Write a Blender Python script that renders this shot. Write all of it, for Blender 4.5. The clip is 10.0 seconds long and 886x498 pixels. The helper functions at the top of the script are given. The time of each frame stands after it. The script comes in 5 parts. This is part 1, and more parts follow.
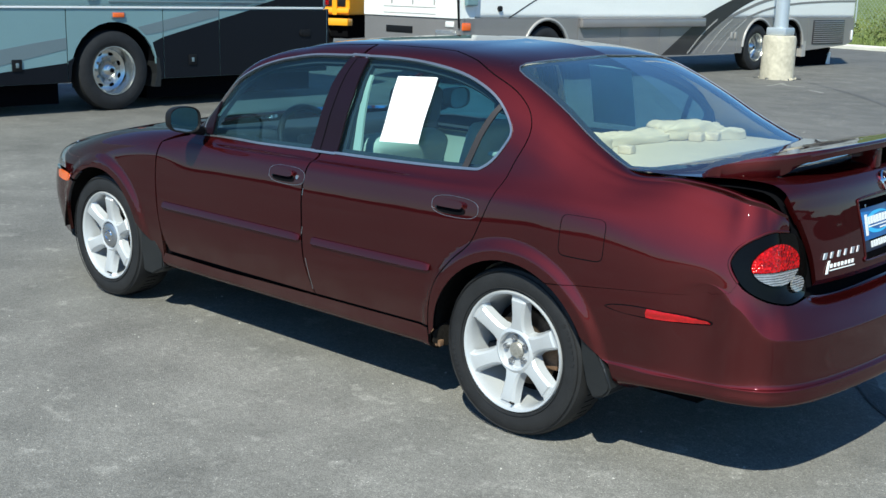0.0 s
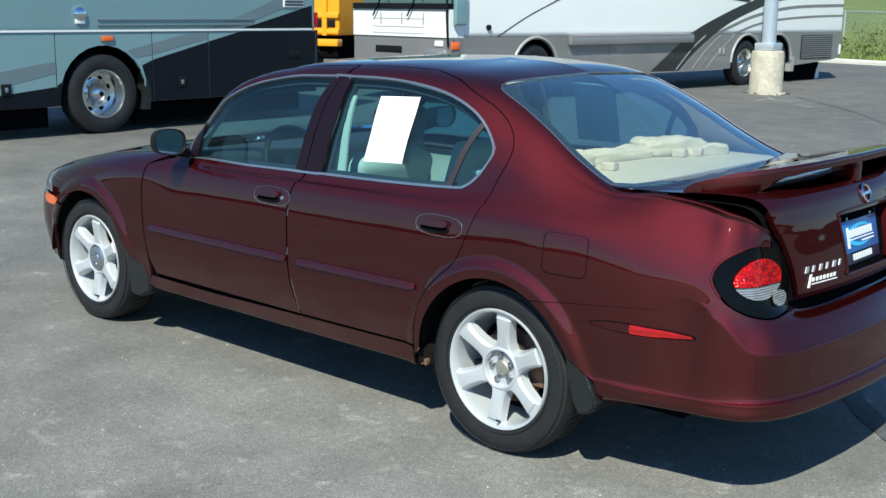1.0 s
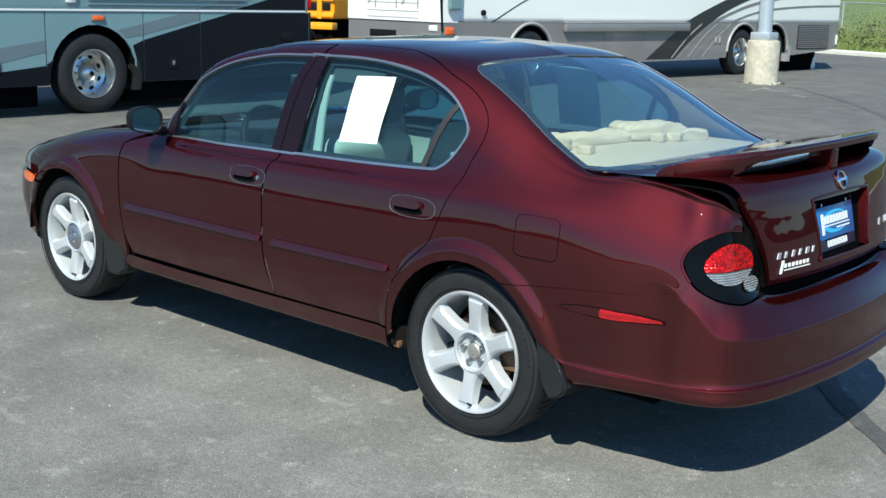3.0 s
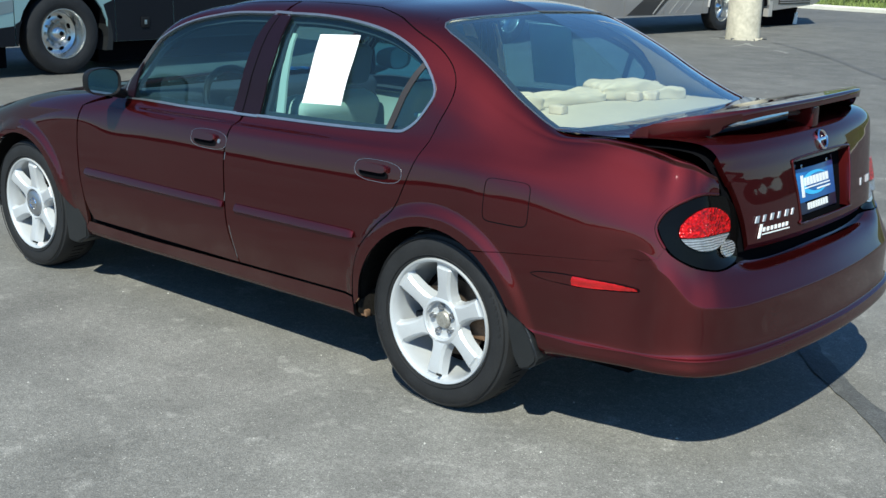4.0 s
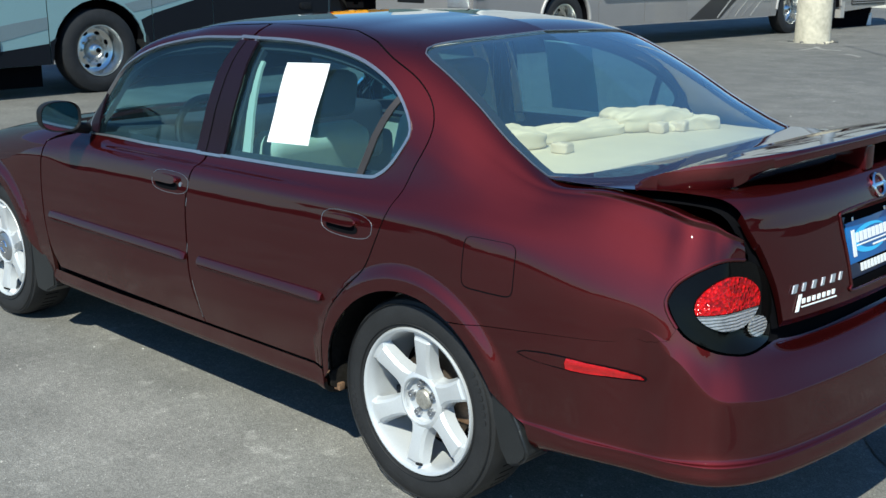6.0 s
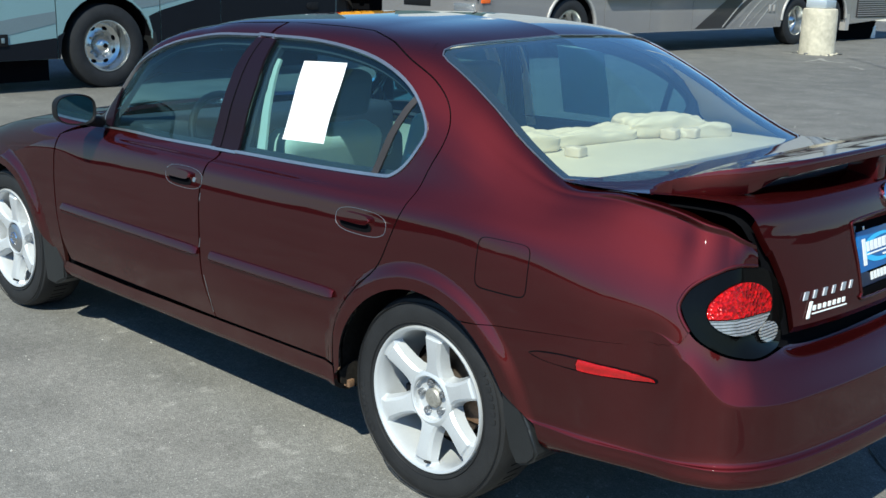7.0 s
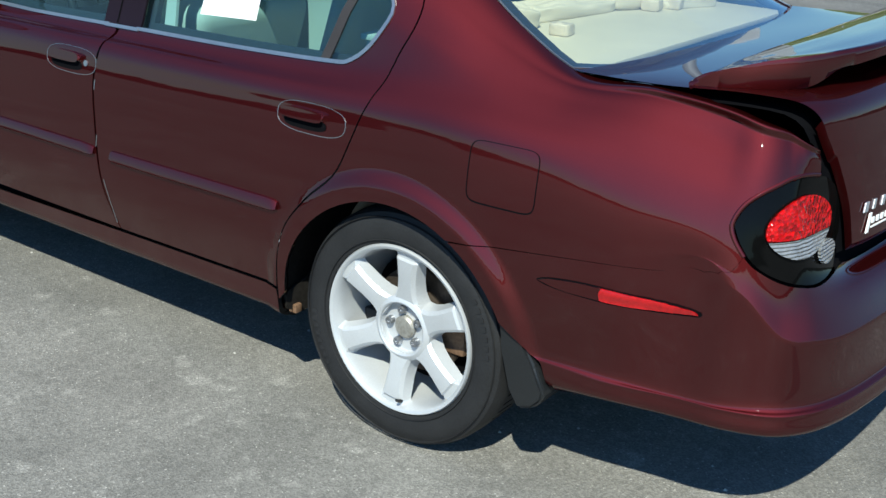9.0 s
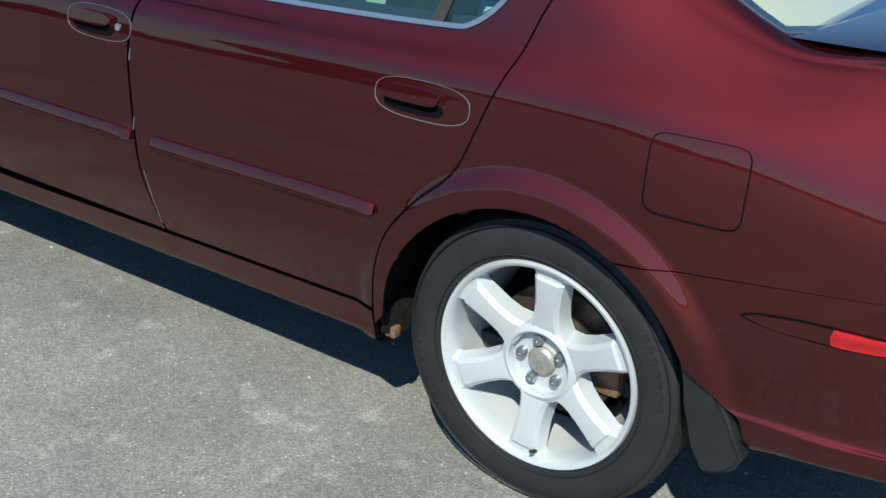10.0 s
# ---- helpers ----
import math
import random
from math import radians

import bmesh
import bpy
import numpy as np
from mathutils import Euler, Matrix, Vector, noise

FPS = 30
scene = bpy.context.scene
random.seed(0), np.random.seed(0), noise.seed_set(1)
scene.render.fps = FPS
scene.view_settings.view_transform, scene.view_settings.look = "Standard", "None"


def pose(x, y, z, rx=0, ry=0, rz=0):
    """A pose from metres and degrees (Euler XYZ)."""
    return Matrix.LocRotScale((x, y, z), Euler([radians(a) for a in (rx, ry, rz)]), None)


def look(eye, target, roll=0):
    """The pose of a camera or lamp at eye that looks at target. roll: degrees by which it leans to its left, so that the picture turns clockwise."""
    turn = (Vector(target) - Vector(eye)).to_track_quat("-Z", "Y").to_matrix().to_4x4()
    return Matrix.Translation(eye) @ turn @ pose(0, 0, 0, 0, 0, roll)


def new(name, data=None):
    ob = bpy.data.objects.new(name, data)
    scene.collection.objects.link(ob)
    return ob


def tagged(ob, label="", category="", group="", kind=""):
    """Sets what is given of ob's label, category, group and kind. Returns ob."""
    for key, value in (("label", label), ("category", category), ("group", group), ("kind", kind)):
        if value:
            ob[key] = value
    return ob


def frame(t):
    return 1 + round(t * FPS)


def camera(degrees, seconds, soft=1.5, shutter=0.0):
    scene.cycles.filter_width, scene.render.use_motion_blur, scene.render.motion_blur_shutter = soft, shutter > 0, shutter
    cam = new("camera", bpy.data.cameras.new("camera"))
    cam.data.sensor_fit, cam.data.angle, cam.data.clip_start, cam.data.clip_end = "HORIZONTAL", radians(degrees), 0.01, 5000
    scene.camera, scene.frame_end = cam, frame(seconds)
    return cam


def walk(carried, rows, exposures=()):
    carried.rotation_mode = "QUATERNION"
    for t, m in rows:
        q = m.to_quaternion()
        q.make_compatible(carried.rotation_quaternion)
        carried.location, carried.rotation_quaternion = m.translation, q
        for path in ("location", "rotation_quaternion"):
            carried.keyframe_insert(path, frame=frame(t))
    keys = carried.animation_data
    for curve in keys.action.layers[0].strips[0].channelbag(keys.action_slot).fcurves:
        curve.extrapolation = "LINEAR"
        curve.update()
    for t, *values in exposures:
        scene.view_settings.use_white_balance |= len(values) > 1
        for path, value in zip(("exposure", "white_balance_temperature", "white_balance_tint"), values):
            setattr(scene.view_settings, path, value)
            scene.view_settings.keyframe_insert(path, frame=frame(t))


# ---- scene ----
cam = camera(42.3, 10.0)
PATH = [
    (0, (2.536, -4.083, 1.653), (1.236, -2.629, 1.208), 1.4),
    (0.5, (2.549, -4.082, 1.656), (1.245, -2.626, 1.233), 1.2),
    (1, (2.569, -4.064, 1.656), (1.272, -2.599, 1.243), 0.7),
    (1.5, (2.59, -4.032, 1.652), (1.294, -2.565, 1.242), 0.9),
    (2, (2.603, -4.004, 1.655), (1.301, -2.539, 1.256), 1.0),
    (2.5, (2.608, -4.005, 1.643), (1.321, -2.535, 1.217), 1.5),
    (2.7, (2.617, -3.996, 1.637), (1.328, -2.527, 1.211), 1.7),
    (3.8, (2.598, -3.886, 1.627), (1.313, -2.435, 1.137), 0.5),
    (4, (2.558, -3.826, 1.623), (1.302, -2.353, 1.118), 1.2),
    (4.5, (2.437, -3.627, 1.634), (1.361, -2.02, 1.123), 2.9),
    (5, (2.336, -3.384, 1.616), (1.264, -1.781, 1.087), 2.4),
    (5.5, (2.332, -3.149, 1.632), (1.058, -1.683, 1.155), 1.9),
    (5.7, (2.333, -3.121, 1.643), (1.008, -1.706, 1.149), 0.2),
    (6.8, (2.312, -3.187, 1.651), (0.922, -1.839, 1.15), 1.0),
    (7, (2.318, -3.187, 1.644), (0.971, -1.793, 1.152), 1.3),
    (7.5, (2.32, -3.144, 1.645), (1.111, -1.629, 1.154), 1.4),
    (8, (2.261, -3.088, 1.63), (1.041, -1.601, 1.082), 2.0),
    (8.5, (2.011, -3.026, 1.589), (0.823, -1.522, 1.015), 2.3),
    (9, (1.657, -2.971, 1.604), (0.57, -1.456, 0.881), 2.5),
    (9.5, (1.323, -2.795, 1.573), (0.181, -1.382, 0.737), -1.4),
    (10, (1.015, -2.623, 1.524), (-0.032, -1.137, 0.689), 1.6),
]
walk(cam, [(t, look(eye, target, roll)) for t, eye, target, roll in PATH], exposures=[(0, 0.42, 6500, -2)])

# ---------------------------------------------------------------- light
SUN_EL, SUN_AZ = 48.0, 153.0      # elevation; azimuth of the sun clockwise from +y
world = bpy.data.worlds.new("sky")
scene.world = world
world.use_nodes = True
wn = world.node_tree.nodes
sky = wn.new("ShaderNodeTexSky")
sky.sky_type, sky.sun_disc = "NISHITA", False
sky.sun_elevation, sky.sun_rotation = radians(SUN_EL), radians(SUN_AZ)
sky.altitude, sky.air_density, sky.dust_density, sky.ozone_density = 200, 1.05, 0.0, 5.0
deep = wn.new("ShaderNodeVectorMath")                       # clear, dry air: a little deeper blue overall
deep.operation = "MULTIPLY"
deep.inputs[1].default_value = (0.72, 0.95, 1.20)
world.node_tree.links.new(sky.outputs[0], deep.inputs[0])
world.node_tree.links.new(deep.outputs[0], wn["Background"].inputs[0])
wn["Background"].inputs[1].default_value = 0.104
sun = new("sun", bpy.data.lights.new("sun", "SUN"))
sun.data.energy, sun.data.angle, sun.data.color = 5.1, radians(0.53), (1.0, 0.965, 0.91)
az, el = radians(SUN_AZ), radians(SUN_EL)
to_sun = Vector((math.sin(az) * math.cos(el), math.cos(az) * math.cos(el), math.sin(el)))
sun.matrix_world = look(to_sun * 60, (0, 0, 0))

# ---------------------------------------------------------------- materials


def material(name, color, rough=0.5, metal=0.0, coat=0.0, var=0.15, scale=8.0, fine=120.0, bump=0.0, spec=0.5):
    """A surface whose colour and gloss vary at two scales, with a fine relief."""
    m = bpy.data.materials.new(name)
    m.use_nodes = True
    nt = m.node_tree
    b = nt.nodes["Principled BSDF"]
    b.inputs["Roughness"].default_value, b.inputs["Metallic"].default_value = rough, metal
    b.inputs["Coat Weight"].default_value, b.inputs["Coat Roughness"].default_value = coat, 0.03
    b.inputs["Specular IOR Level"].default_value = spec
    b.inputs["Coat IOR"].default_value = 1.5
    co = nt.nodes.new("ShaderNodeTexCoord")
    n1 = nt.nodes.new("ShaderNodeTexNoise")
    n1.inputs["Scale"].default_value, n1.inputs["Detail"].default_value = scale, 5
    n2 = nt.nodes.new("ShaderNodeTexNoise")
    n2.inputs["Scale"].default_value, n2.inputs["Detail"].default_value = fine, 3
    mx = nt.nodes.new("ShaderNodeMath")
    mx.operation = "ADD"
    ramp = nt.nodes.new("ShaderNodeMapRange")
    ramp.inputs[1].default_value, ramp.inputs[2].default_value = 0.6, 1.4
    ramp.inputs[3].default_value, ramp.inputs[4].default_value = 1 - var, 1 + var
    mul = nt.nodes.new("ShaderNodeVectorMath")
    mul.operation = "SCALE"
    mul.inputs[0].default_value = color
    L = nt.links.new
    L(co.outputs["Object"], n1.inputs["Vector"]), L(co.outputs["Object"], n2.inputs["Vector"])
    L(n1.outputs[0], mx.inputs[0]), L(n2.outputs[0], mx.inputs[1]), L(mx.outputs[0], ramp.inputs[0])
    L(ramp.outputs[0], mul.inputs["Scale"]), L(mul.outputs[0], b.inputs["Base Color"])
    if bump:
        bp = nt.nodes.new("ShaderNodeBump")
        bp.inputs["Strength"].default_value, bp.inputs["Distance"].default_value = 1.0, bump
        L(n2.outputs[0], bp.inputs["Height"]), L(bp.outputs[0], b.inputs["Normal"])
    return m


def glass(name, tint=(0.75, 0.85, 0.82), rough=0.0, dust_haze=0.024, face=0.06, grow=5.0):
    """A thin pane: mostly clear, with a dusty blue veil that also paints in sky haze, and the reflection of its face on
    it.
    """
    m = bpy.data.materials.new(name)
    m.use_nodes = True
    nt = m.node_tree
    nt.nodes.remove(nt.nodes["Principled BSDF"])
    out = nt.nodes["Material Output"]
    tr, gl, mix, fr = (nt.nodes.new("ShaderNode" + k) for k in ("BsdfTransparent", "BsdfGlossy", "MixShader", "MapRange"))
    lw, pw = nt.nodes.new("ShaderNodeLayerWeight"), nt.nodes.new("ShaderNodeMath")
    lw.inputs[0].default_value = 0.5
    pw.operation, pw.inputs[1].default_value = "POWER", grow
    tr.inputs[0].default_value = (*tint, 1)
    gl.inputs["Roughness"].default_value = rough
    fr.inputs[3].default_value, fr.inputs[4].default_value = face, 1.0
    nt.links.new(lw.outputs["Facing"], pw.inputs[0]), nt.links.new(pw.outputs[0], fr.inputs[0])
    L = nt.links.new
    # bluish diffuse film: a dusty layer, its teal standing in for reflected sky
    df, film = nt.nodes.new("ShaderNodeBsdfDiffuse"), nt.nodes.new("ShaderNodeMixShader")
    df.inputs[0].default_value = (0.34, 0.66, 0.82, 1)
    film.inputs[0].default_value = dust_haze
    L(tr.outputs[0], film.inputs[1]), L(df.outputs[0], film.inputs[2])
    L(fr.outputs[0], mix.inputs[0]), L(film.outputs[0], mix.inputs[1]), L(gl.outputs[0], mix.inputs[2]), L(mix.outputs[0], out.inputs[0])
    return m


def car_paint(name, flake, rough, ior, dust_haze):
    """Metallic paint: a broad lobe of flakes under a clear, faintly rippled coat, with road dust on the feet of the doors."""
    m = bpy.data.materials.new(name)
    m.use_nodes = True
    nt = m.node_tree
    nt.nodes.remove(nt.nodes["Principled BSDF"])
    L, N = nt.links.new, nt.nodes.new
    co = N("ShaderNodeTexCoord")

    def noise_tex(scale, detail):
        n = N("ShaderNodeTexNoise")
        n.inputs["Scale"].default_value, n.inputs["Detail"].default_value = scale, detail
        L(co.outputs["Object"], n.inputs["Vector"])
        return n.outputs[0]

    def remap(sock, a, b, c, d, smooth=True):
        r = N("ShaderNodeMapRange")
        r.interpolation_type = "SMOOTHSTEP" if smooth else "LINEAR"
        for i, v in zip((1, 2, 3, 4), (a, b, c, d)):
            r.inputs[i].default_value = v
        L(sock, r.inputs[0])
        return r.outputs[0]

    def times(p, q):
        k = N("ShaderNodeMath")
        k.operation = "MULTIPLY"
        L(p, k.inputs[0]), L(q, k.inputs[1])
        return k.outputs[0]

    tone = N("ShaderNodeVectorMath")
    tone.operation = "SCALE"
    tone.inputs[0].default_value = flake
    L(times(remap(noise_tex(3.0, 5), .3, .7, .94, 1.06, False), remap(noise_tex(900.0, 1), .3, .7, .90, 1.10, False)), tone.inputs["Scale"])
    base, coat, film = N("ShaderNodeBsdfGlossy"), N("ShaderNodeBsdfGlossy"), N("ShaderNodeBsdfDiffuse")
    base.distribution = "BECKMANN"
    body_coat, ground = N("ShaderNodeBsdfDiffuse"), N("ShaderNodeMixShader")      # pigment between the flakes
    body_coat.inputs["Color"].default_value = (flake[0] * .95, flake[1] * .85, flake[2] * .85, 1)
    ground.inputs[0].default_value = 0.20
    L(base.outputs[0], ground.inputs[1]), L(body_coat.outputs[0], ground.inputs[2])
    base.inputs["Roughness"].default_value, coat.inputs["Roughness"].default_value = rough, 0.025
    L(tone.outputs[0], base.inputs["Color"])
    film.inputs["Color"].default_value = dust_haze
    ripple = N("ShaderNodeBump")
    ripple.inputs["Strength"].default_value, ripple.inputs["Distance"].default_value = 0.10, 0.004
    L(noise_tex(6.0, 1), ripple.inputs["Height"])
    L(ripple.outputs[0], coat.inputs["Normal"])
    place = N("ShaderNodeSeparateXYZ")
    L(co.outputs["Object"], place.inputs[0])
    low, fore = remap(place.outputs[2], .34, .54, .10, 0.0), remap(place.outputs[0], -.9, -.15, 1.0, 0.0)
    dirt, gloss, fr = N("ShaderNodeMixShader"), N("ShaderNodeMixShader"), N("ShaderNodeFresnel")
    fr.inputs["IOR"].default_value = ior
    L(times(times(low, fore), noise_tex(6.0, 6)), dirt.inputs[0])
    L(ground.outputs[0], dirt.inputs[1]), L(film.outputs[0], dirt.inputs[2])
    L(fr.outputs[0], gloss.inputs[0]), L(dirt.outputs[0], gloss.inputs[1]), L(coat.outputs[0], gloss.inputs[2])
    L(gloss.outputs[0], nt.nodes["Material Output"].inputs[0])
    return m


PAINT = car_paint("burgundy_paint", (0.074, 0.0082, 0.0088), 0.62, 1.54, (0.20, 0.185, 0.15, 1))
BLACK_TRIM = material("black_trim", (0.009, 0.009, 0.010), 0.5, 0, 0, 0.1, spec=0.15)
# near-black for shade painted into cavities and gaps, and for black parts
DARK = material("shade_black", (0.005, 0.005, 0.006), 1.0, spec=0.0)
RUBBER = material("tyre_rubber", (0.017, 0.017, 0.018), 0.62, 0, 0, 0.3, 14, 160, 0.0006, 0.3)
FLAP = material("mudflap_plastic", (0.014, 0.015, 0.016), 0.38, 0, 0, 0.2, 20, 200, 0.0004, 0.35)
CHROME = material("chrome", (0.75, 0.76, 0.78), 0.09, 1.0)
SATIN = material("satin_trim", (0.36, 0.37, 0.39), 0.34, 0.85)
ALLOY = material("silver_alloy", (0.52, 0.53, 0.54), 0.38, 0.28, 0.3, 0.08, 10, 300)
STEEL = material("brake_steel", (0.09, 0.07, 0.055), 0.5, 0.7, 0, 0.4, 20)
POLISHED = material("polished_wheel", (0.60, 0.60, 0.58), 0.27, 1.0, 0, 0.12, 12, 80)
RUST = material("rusty_metal", (0.16, 0.09, 0.05), 0.8, 0.1, 0, 0.5, 25)
GLASS = glass("tinted_glass", (0.31, 0.64, 0.77), dust_haze=0.010, face=0.06)
GLASS_SCREEN = glass("screen_glass", (0.78, 0.88, 0.86), dust_haze=0.004)
GLASS_REAR = glass("rear_glass", (0.86, 0.96, 0.89), dust_haze=0.042, face=0.17, grow=2.6)
BEIGE = material("beige_cloth", (0.62, 0.56, 0.42), 0.9, 0, 0, 0.08, 6, 260, 0.0005)
# darker copy of the beige cloth, for seat parts in the cabin's shade
SHADE_CLOTH = material("shaded_beige_cloth", (0.10, 0.11, 0.115), 0.9, 0, 0, 0.1, 6, 260, 0.0005)
BEIGE_HARD = material("beige_trim", (0.60, 0.55, 0.41), 0.7, 0, 0, 0.08, 6, 200)
DASH = material("dark_dash", (0.03, 0.03, 0.032), 0.7)
PAPER = material("white_paper", (0.85, 0.85, 0.84), 0.8, 0, 0, 0.02, 4, 60)
WHITE = material("white_paint", (0.80, 0.80, 0.78), 0.35, 0, 0.3, 0.04, 3, 40)


def lens(name, color, cells=28.0):
    """A moulded lamp lens: small facets under a clear, glossy cover."""
    m = material(name, color, 0.22, 0.35, 1.0, 0.25, 30)
    m.node_tree.nodes["Principled BSDF"].inputs["Coat Roughness"].default_value = 0.01
    nt = m.node_tree
    co, vo = nt.nodes.new("ShaderNodeTexCoord"), nt.nodes.new("ShaderNodeTexWave")
    vo.bands_direction = "Z"
    vo.inputs["Scale"].default_value, vo.inputs["Distortion"].default_value = cells, 2.0
    bp = nt.nodes.new("ShaderNodeBump")
    bp.inputs["Strength"].default_value, bp.inputs["Distance"].default_value = 0.9, 0.004
    nt.links.new(co.outputs["Object"], vo.inputs["Vector"])
    nt.links.new(vo.outputs["Fac"], bp.inputs["Height"])
    nt.links.new(bp.outputs[0], nt.nodes["Principled BSDF"].inputs["Normal"])
    return m


RED_LENS = material("red_lens", (0.90, 0.003, 0.004), 0.14, 0.45, 0.2, 0.1, 30)
nt = RED_LENS.node_tree                                     # cut reflector cells behind the red cover; their sparkle is varied into the colour
bs = nt.nodes["Principled BSDF"]
bs.inputs["Coat Roughness"].default_value = 0.01
rco, cell, cut, shade, amt = (nt.nodes.new("ShaderNode" + k) for k in ("TexCoord", "TexVoronoi", "Bump", "MapRange", "VectorMath"))
cell.inputs["Scale"].default_value = 105.0
cut.inputs["Strength"].default_value, cut.inputs["Distance"].default_value = 0.9, 0.006
sepc = nt.nodes.new("ShaderNodeSeparateColor")
for i, v in zip((1, 2, 3, 4), (0.0, 1.0, 0.3, 1.1)):
    shade.inputs[i].default_value = v
amt.operation = "SCALE"
old = bs.inputs["Base Color"].links[0].from_socket
nt.links.new(rco.outputs["Object"], cell.inputs["Vector"]), nt.links.new(cell.outputs["Color"], sepc.inputs[0])
nt.links.new(sepc.outputs[0], shade.inputs[0]), nt.links.new(shade.outputs[0], amt.inputs["Scale"])
nt.links.new(old, amt.inputs[0]), nt.links.new(amt.outputs[0], bs.inputs["Base Color"])
nt.links.new(cell.outputs["Distance"], cut.inputs["Height"]), nt.links.new(cut.outputs[0], bs.inputs["Normal"])
CLEAR_LENS = lens("clear_lens", (0.50, 0.50, 0.49), 40.0)
bs = CLEAR_LENS.node_tree.nodes["Principled BSDF"]
bs.inputs["Metallic"].default_value, bs.inputs["Roughness"].default_value = 0.6, 0.12
MARKER_RED = lens("marker_red", (0.52, 0.002, 0.006), 9.0)
AMBER = material("amber_lens", (0.80, 0.13, 0.015), 0.25, 0, 0.8, 0.1)
PLATE_BLUE = material("plate_blue", (0.006, 0.11, 0.34), 0.35, 0, 0.4, 0.1)
PLATE_CYAN = material("plate_cyan", (0.05, 0.42, 0.75), 0.4)


def asphalt(name, base, coarse=1.0):
    """Worn tar with the stones showing: speckle, stains, pale and dark patches."""
    m = bpy.data.materials.new(name)
    m.use_nodes = True
    nt = m.node_tree
    L, N = nt.links.new, nt.nodes.new
    b = nt.nodes["Principled BSDF"]
    b.inputs["Roughness"].default_value = 0.82
    co = N("ShaderNodeTexCoord")

    def noise_tex(scale, detail, lo, hi, a, c):
        n = N("ShaderNodeTexNoise")
        n.inputs["Scale"].default_value, n.inputs["Detail"].default_value = scale, detail
        r = N("ShaderNodeMapRange")
        for i, v in zip((1, 2, 3, 4), (lo, hi, a, c)):
            r.inputs[i].default_value = v
        L(co.outputs["Object"], n.inputs["Vector"]), L(n.outputs[0], r.inputs[0])
        return r.outputs[0]

    def times(p, q):
        k = N("ShaderNodeMath")
        k.operation = "MULTIPLY"
        L(p, k.inputs[0]), L(q, k.inputs[1])
        return k.outputs[0]

    vo = N("ShaderNodeTexVoronoi")
    vo.inputs["Scale"].default_value = 215 * coarse
    L(co.outputs["Object"], vo.inputs["Vector"])
    sp = N("ShaderNodeSeparateColor")
    L(vo.outputs["Color"], sp.inputs[0])
    r = N("ShaderNodeMapRange")
    r.interpolation_type = "SMOOTHSTEP"
    for i, v in zip((1, 2, 3, 4), (0.0, 1.0, 0.76, 1.24)):
        r.inputs[i].default_value = v
    L(sp.outputs[0], r.inputs[0])
    bright = N("ShaderNodeMapRange")                        # a few pale stones
    for i, v in zip((1, 2, 3, 4), (0.968, 0.985, 1.0, 1.75)):
        bright.inputs[i].default_value = v
    L(sp.outputs[1], bright.inputs[0])
    val = times(times(r.outputs[0], bright.outputs[0]), noise_tex(2.2, 9, .36, .66, .86, 1.15))
    val = times(val, noise_tex(0.35, 4, .35, .65, .88, 1.14))
    val = times(val, noise_tex(28, 4, .3, .7, .90, 1.10))
    val = times(val, noise_tex(7, 7, .59, .70, 1.0, 1.36))
    val = times(val, noise_tex(4.3, 7, .28, .38, .86, 1.0))
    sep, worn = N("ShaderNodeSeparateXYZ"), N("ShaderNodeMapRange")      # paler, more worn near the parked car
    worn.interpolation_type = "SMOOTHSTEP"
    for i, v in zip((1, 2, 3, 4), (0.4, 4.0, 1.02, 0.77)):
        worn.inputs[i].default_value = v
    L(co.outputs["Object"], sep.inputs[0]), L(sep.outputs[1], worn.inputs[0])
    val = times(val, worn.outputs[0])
    fore_tone = N("ShaderNodeMapRange")                          # darker towards the car's nose and beyond
    fore_tone.interpolation_type = "SMOOTHSTEP"
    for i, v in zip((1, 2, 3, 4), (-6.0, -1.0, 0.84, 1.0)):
        fore_tone.inputs[i].default_value = v
    L(sep.outputs[0], fore_tone.inputs[0])
    val = times(val, fore_tone.outputs[0])
    v = N("ShaderNodeVectorMath")
    v.operation = "SCALE"
    v.inputs[0].default_value = base
    L(val, v.inputs["Scale"]), L(v.outputs[0], b.inputs["Base Color"])
    bp = N("ShaderNodeBump")
    bp.inputs["Strength"].default_value, bp.inputs["Distance"].default_value = 0.6, 0.003
    L(vo.outputs["Distance"], bp.inputs["Height"]), L(bp.outputs[0], b.inputs["Normal"])
    return m


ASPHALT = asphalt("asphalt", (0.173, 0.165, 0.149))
PILLAR = material("dark_pillar", (0.010, 0.004, 0.008), 0.4, 0, 0, 0.1, spec=0.2)
LINER = material("dusty_liner", (0.020, 0.018, 0.016), 0.95, 0, 0, 0.4, 12, 80, spec=0.05)
TAR_OLD = asphalt("old_tar_seal", (0.134, 0.130, 0.124), 0.8)
TAR = asphalt("tar_seal", (0.085, 0.085, 0.084), 0.8)
CONCRETE = material("concrete", (0.47, 0.425, 0.33), 0.85, 0, 0, 0.26, 4, 14, 0.004)
KERB = material("kerb_concrete", (0.60, 0.57, 0.48), 0.85, 0, 0, 0.2, 3, 40, 0.004)
GALV = material("galvanised_steel", (0.50, 0.54, 0.57), 0.4, 0.5, 0, 0.08, 4, 60)
SILVER_BLUE = material("silver_blue_paint", (0.195, 0.315, 0.335), 0.3, 0.2, 0.8, 0.05, 1.5, 60)
BLUE_GREY = material("blue_grey_paint", (0.15, 0.20, 0.22), 0.3, 0.2, 0.8, 0.06, 1.5, 60)
COACH_BLACK = material("coach_black", (0.006, 0.007, 0.010), 0.4, 0, 0.0, 0.1, 2, 40, spec=0.15)
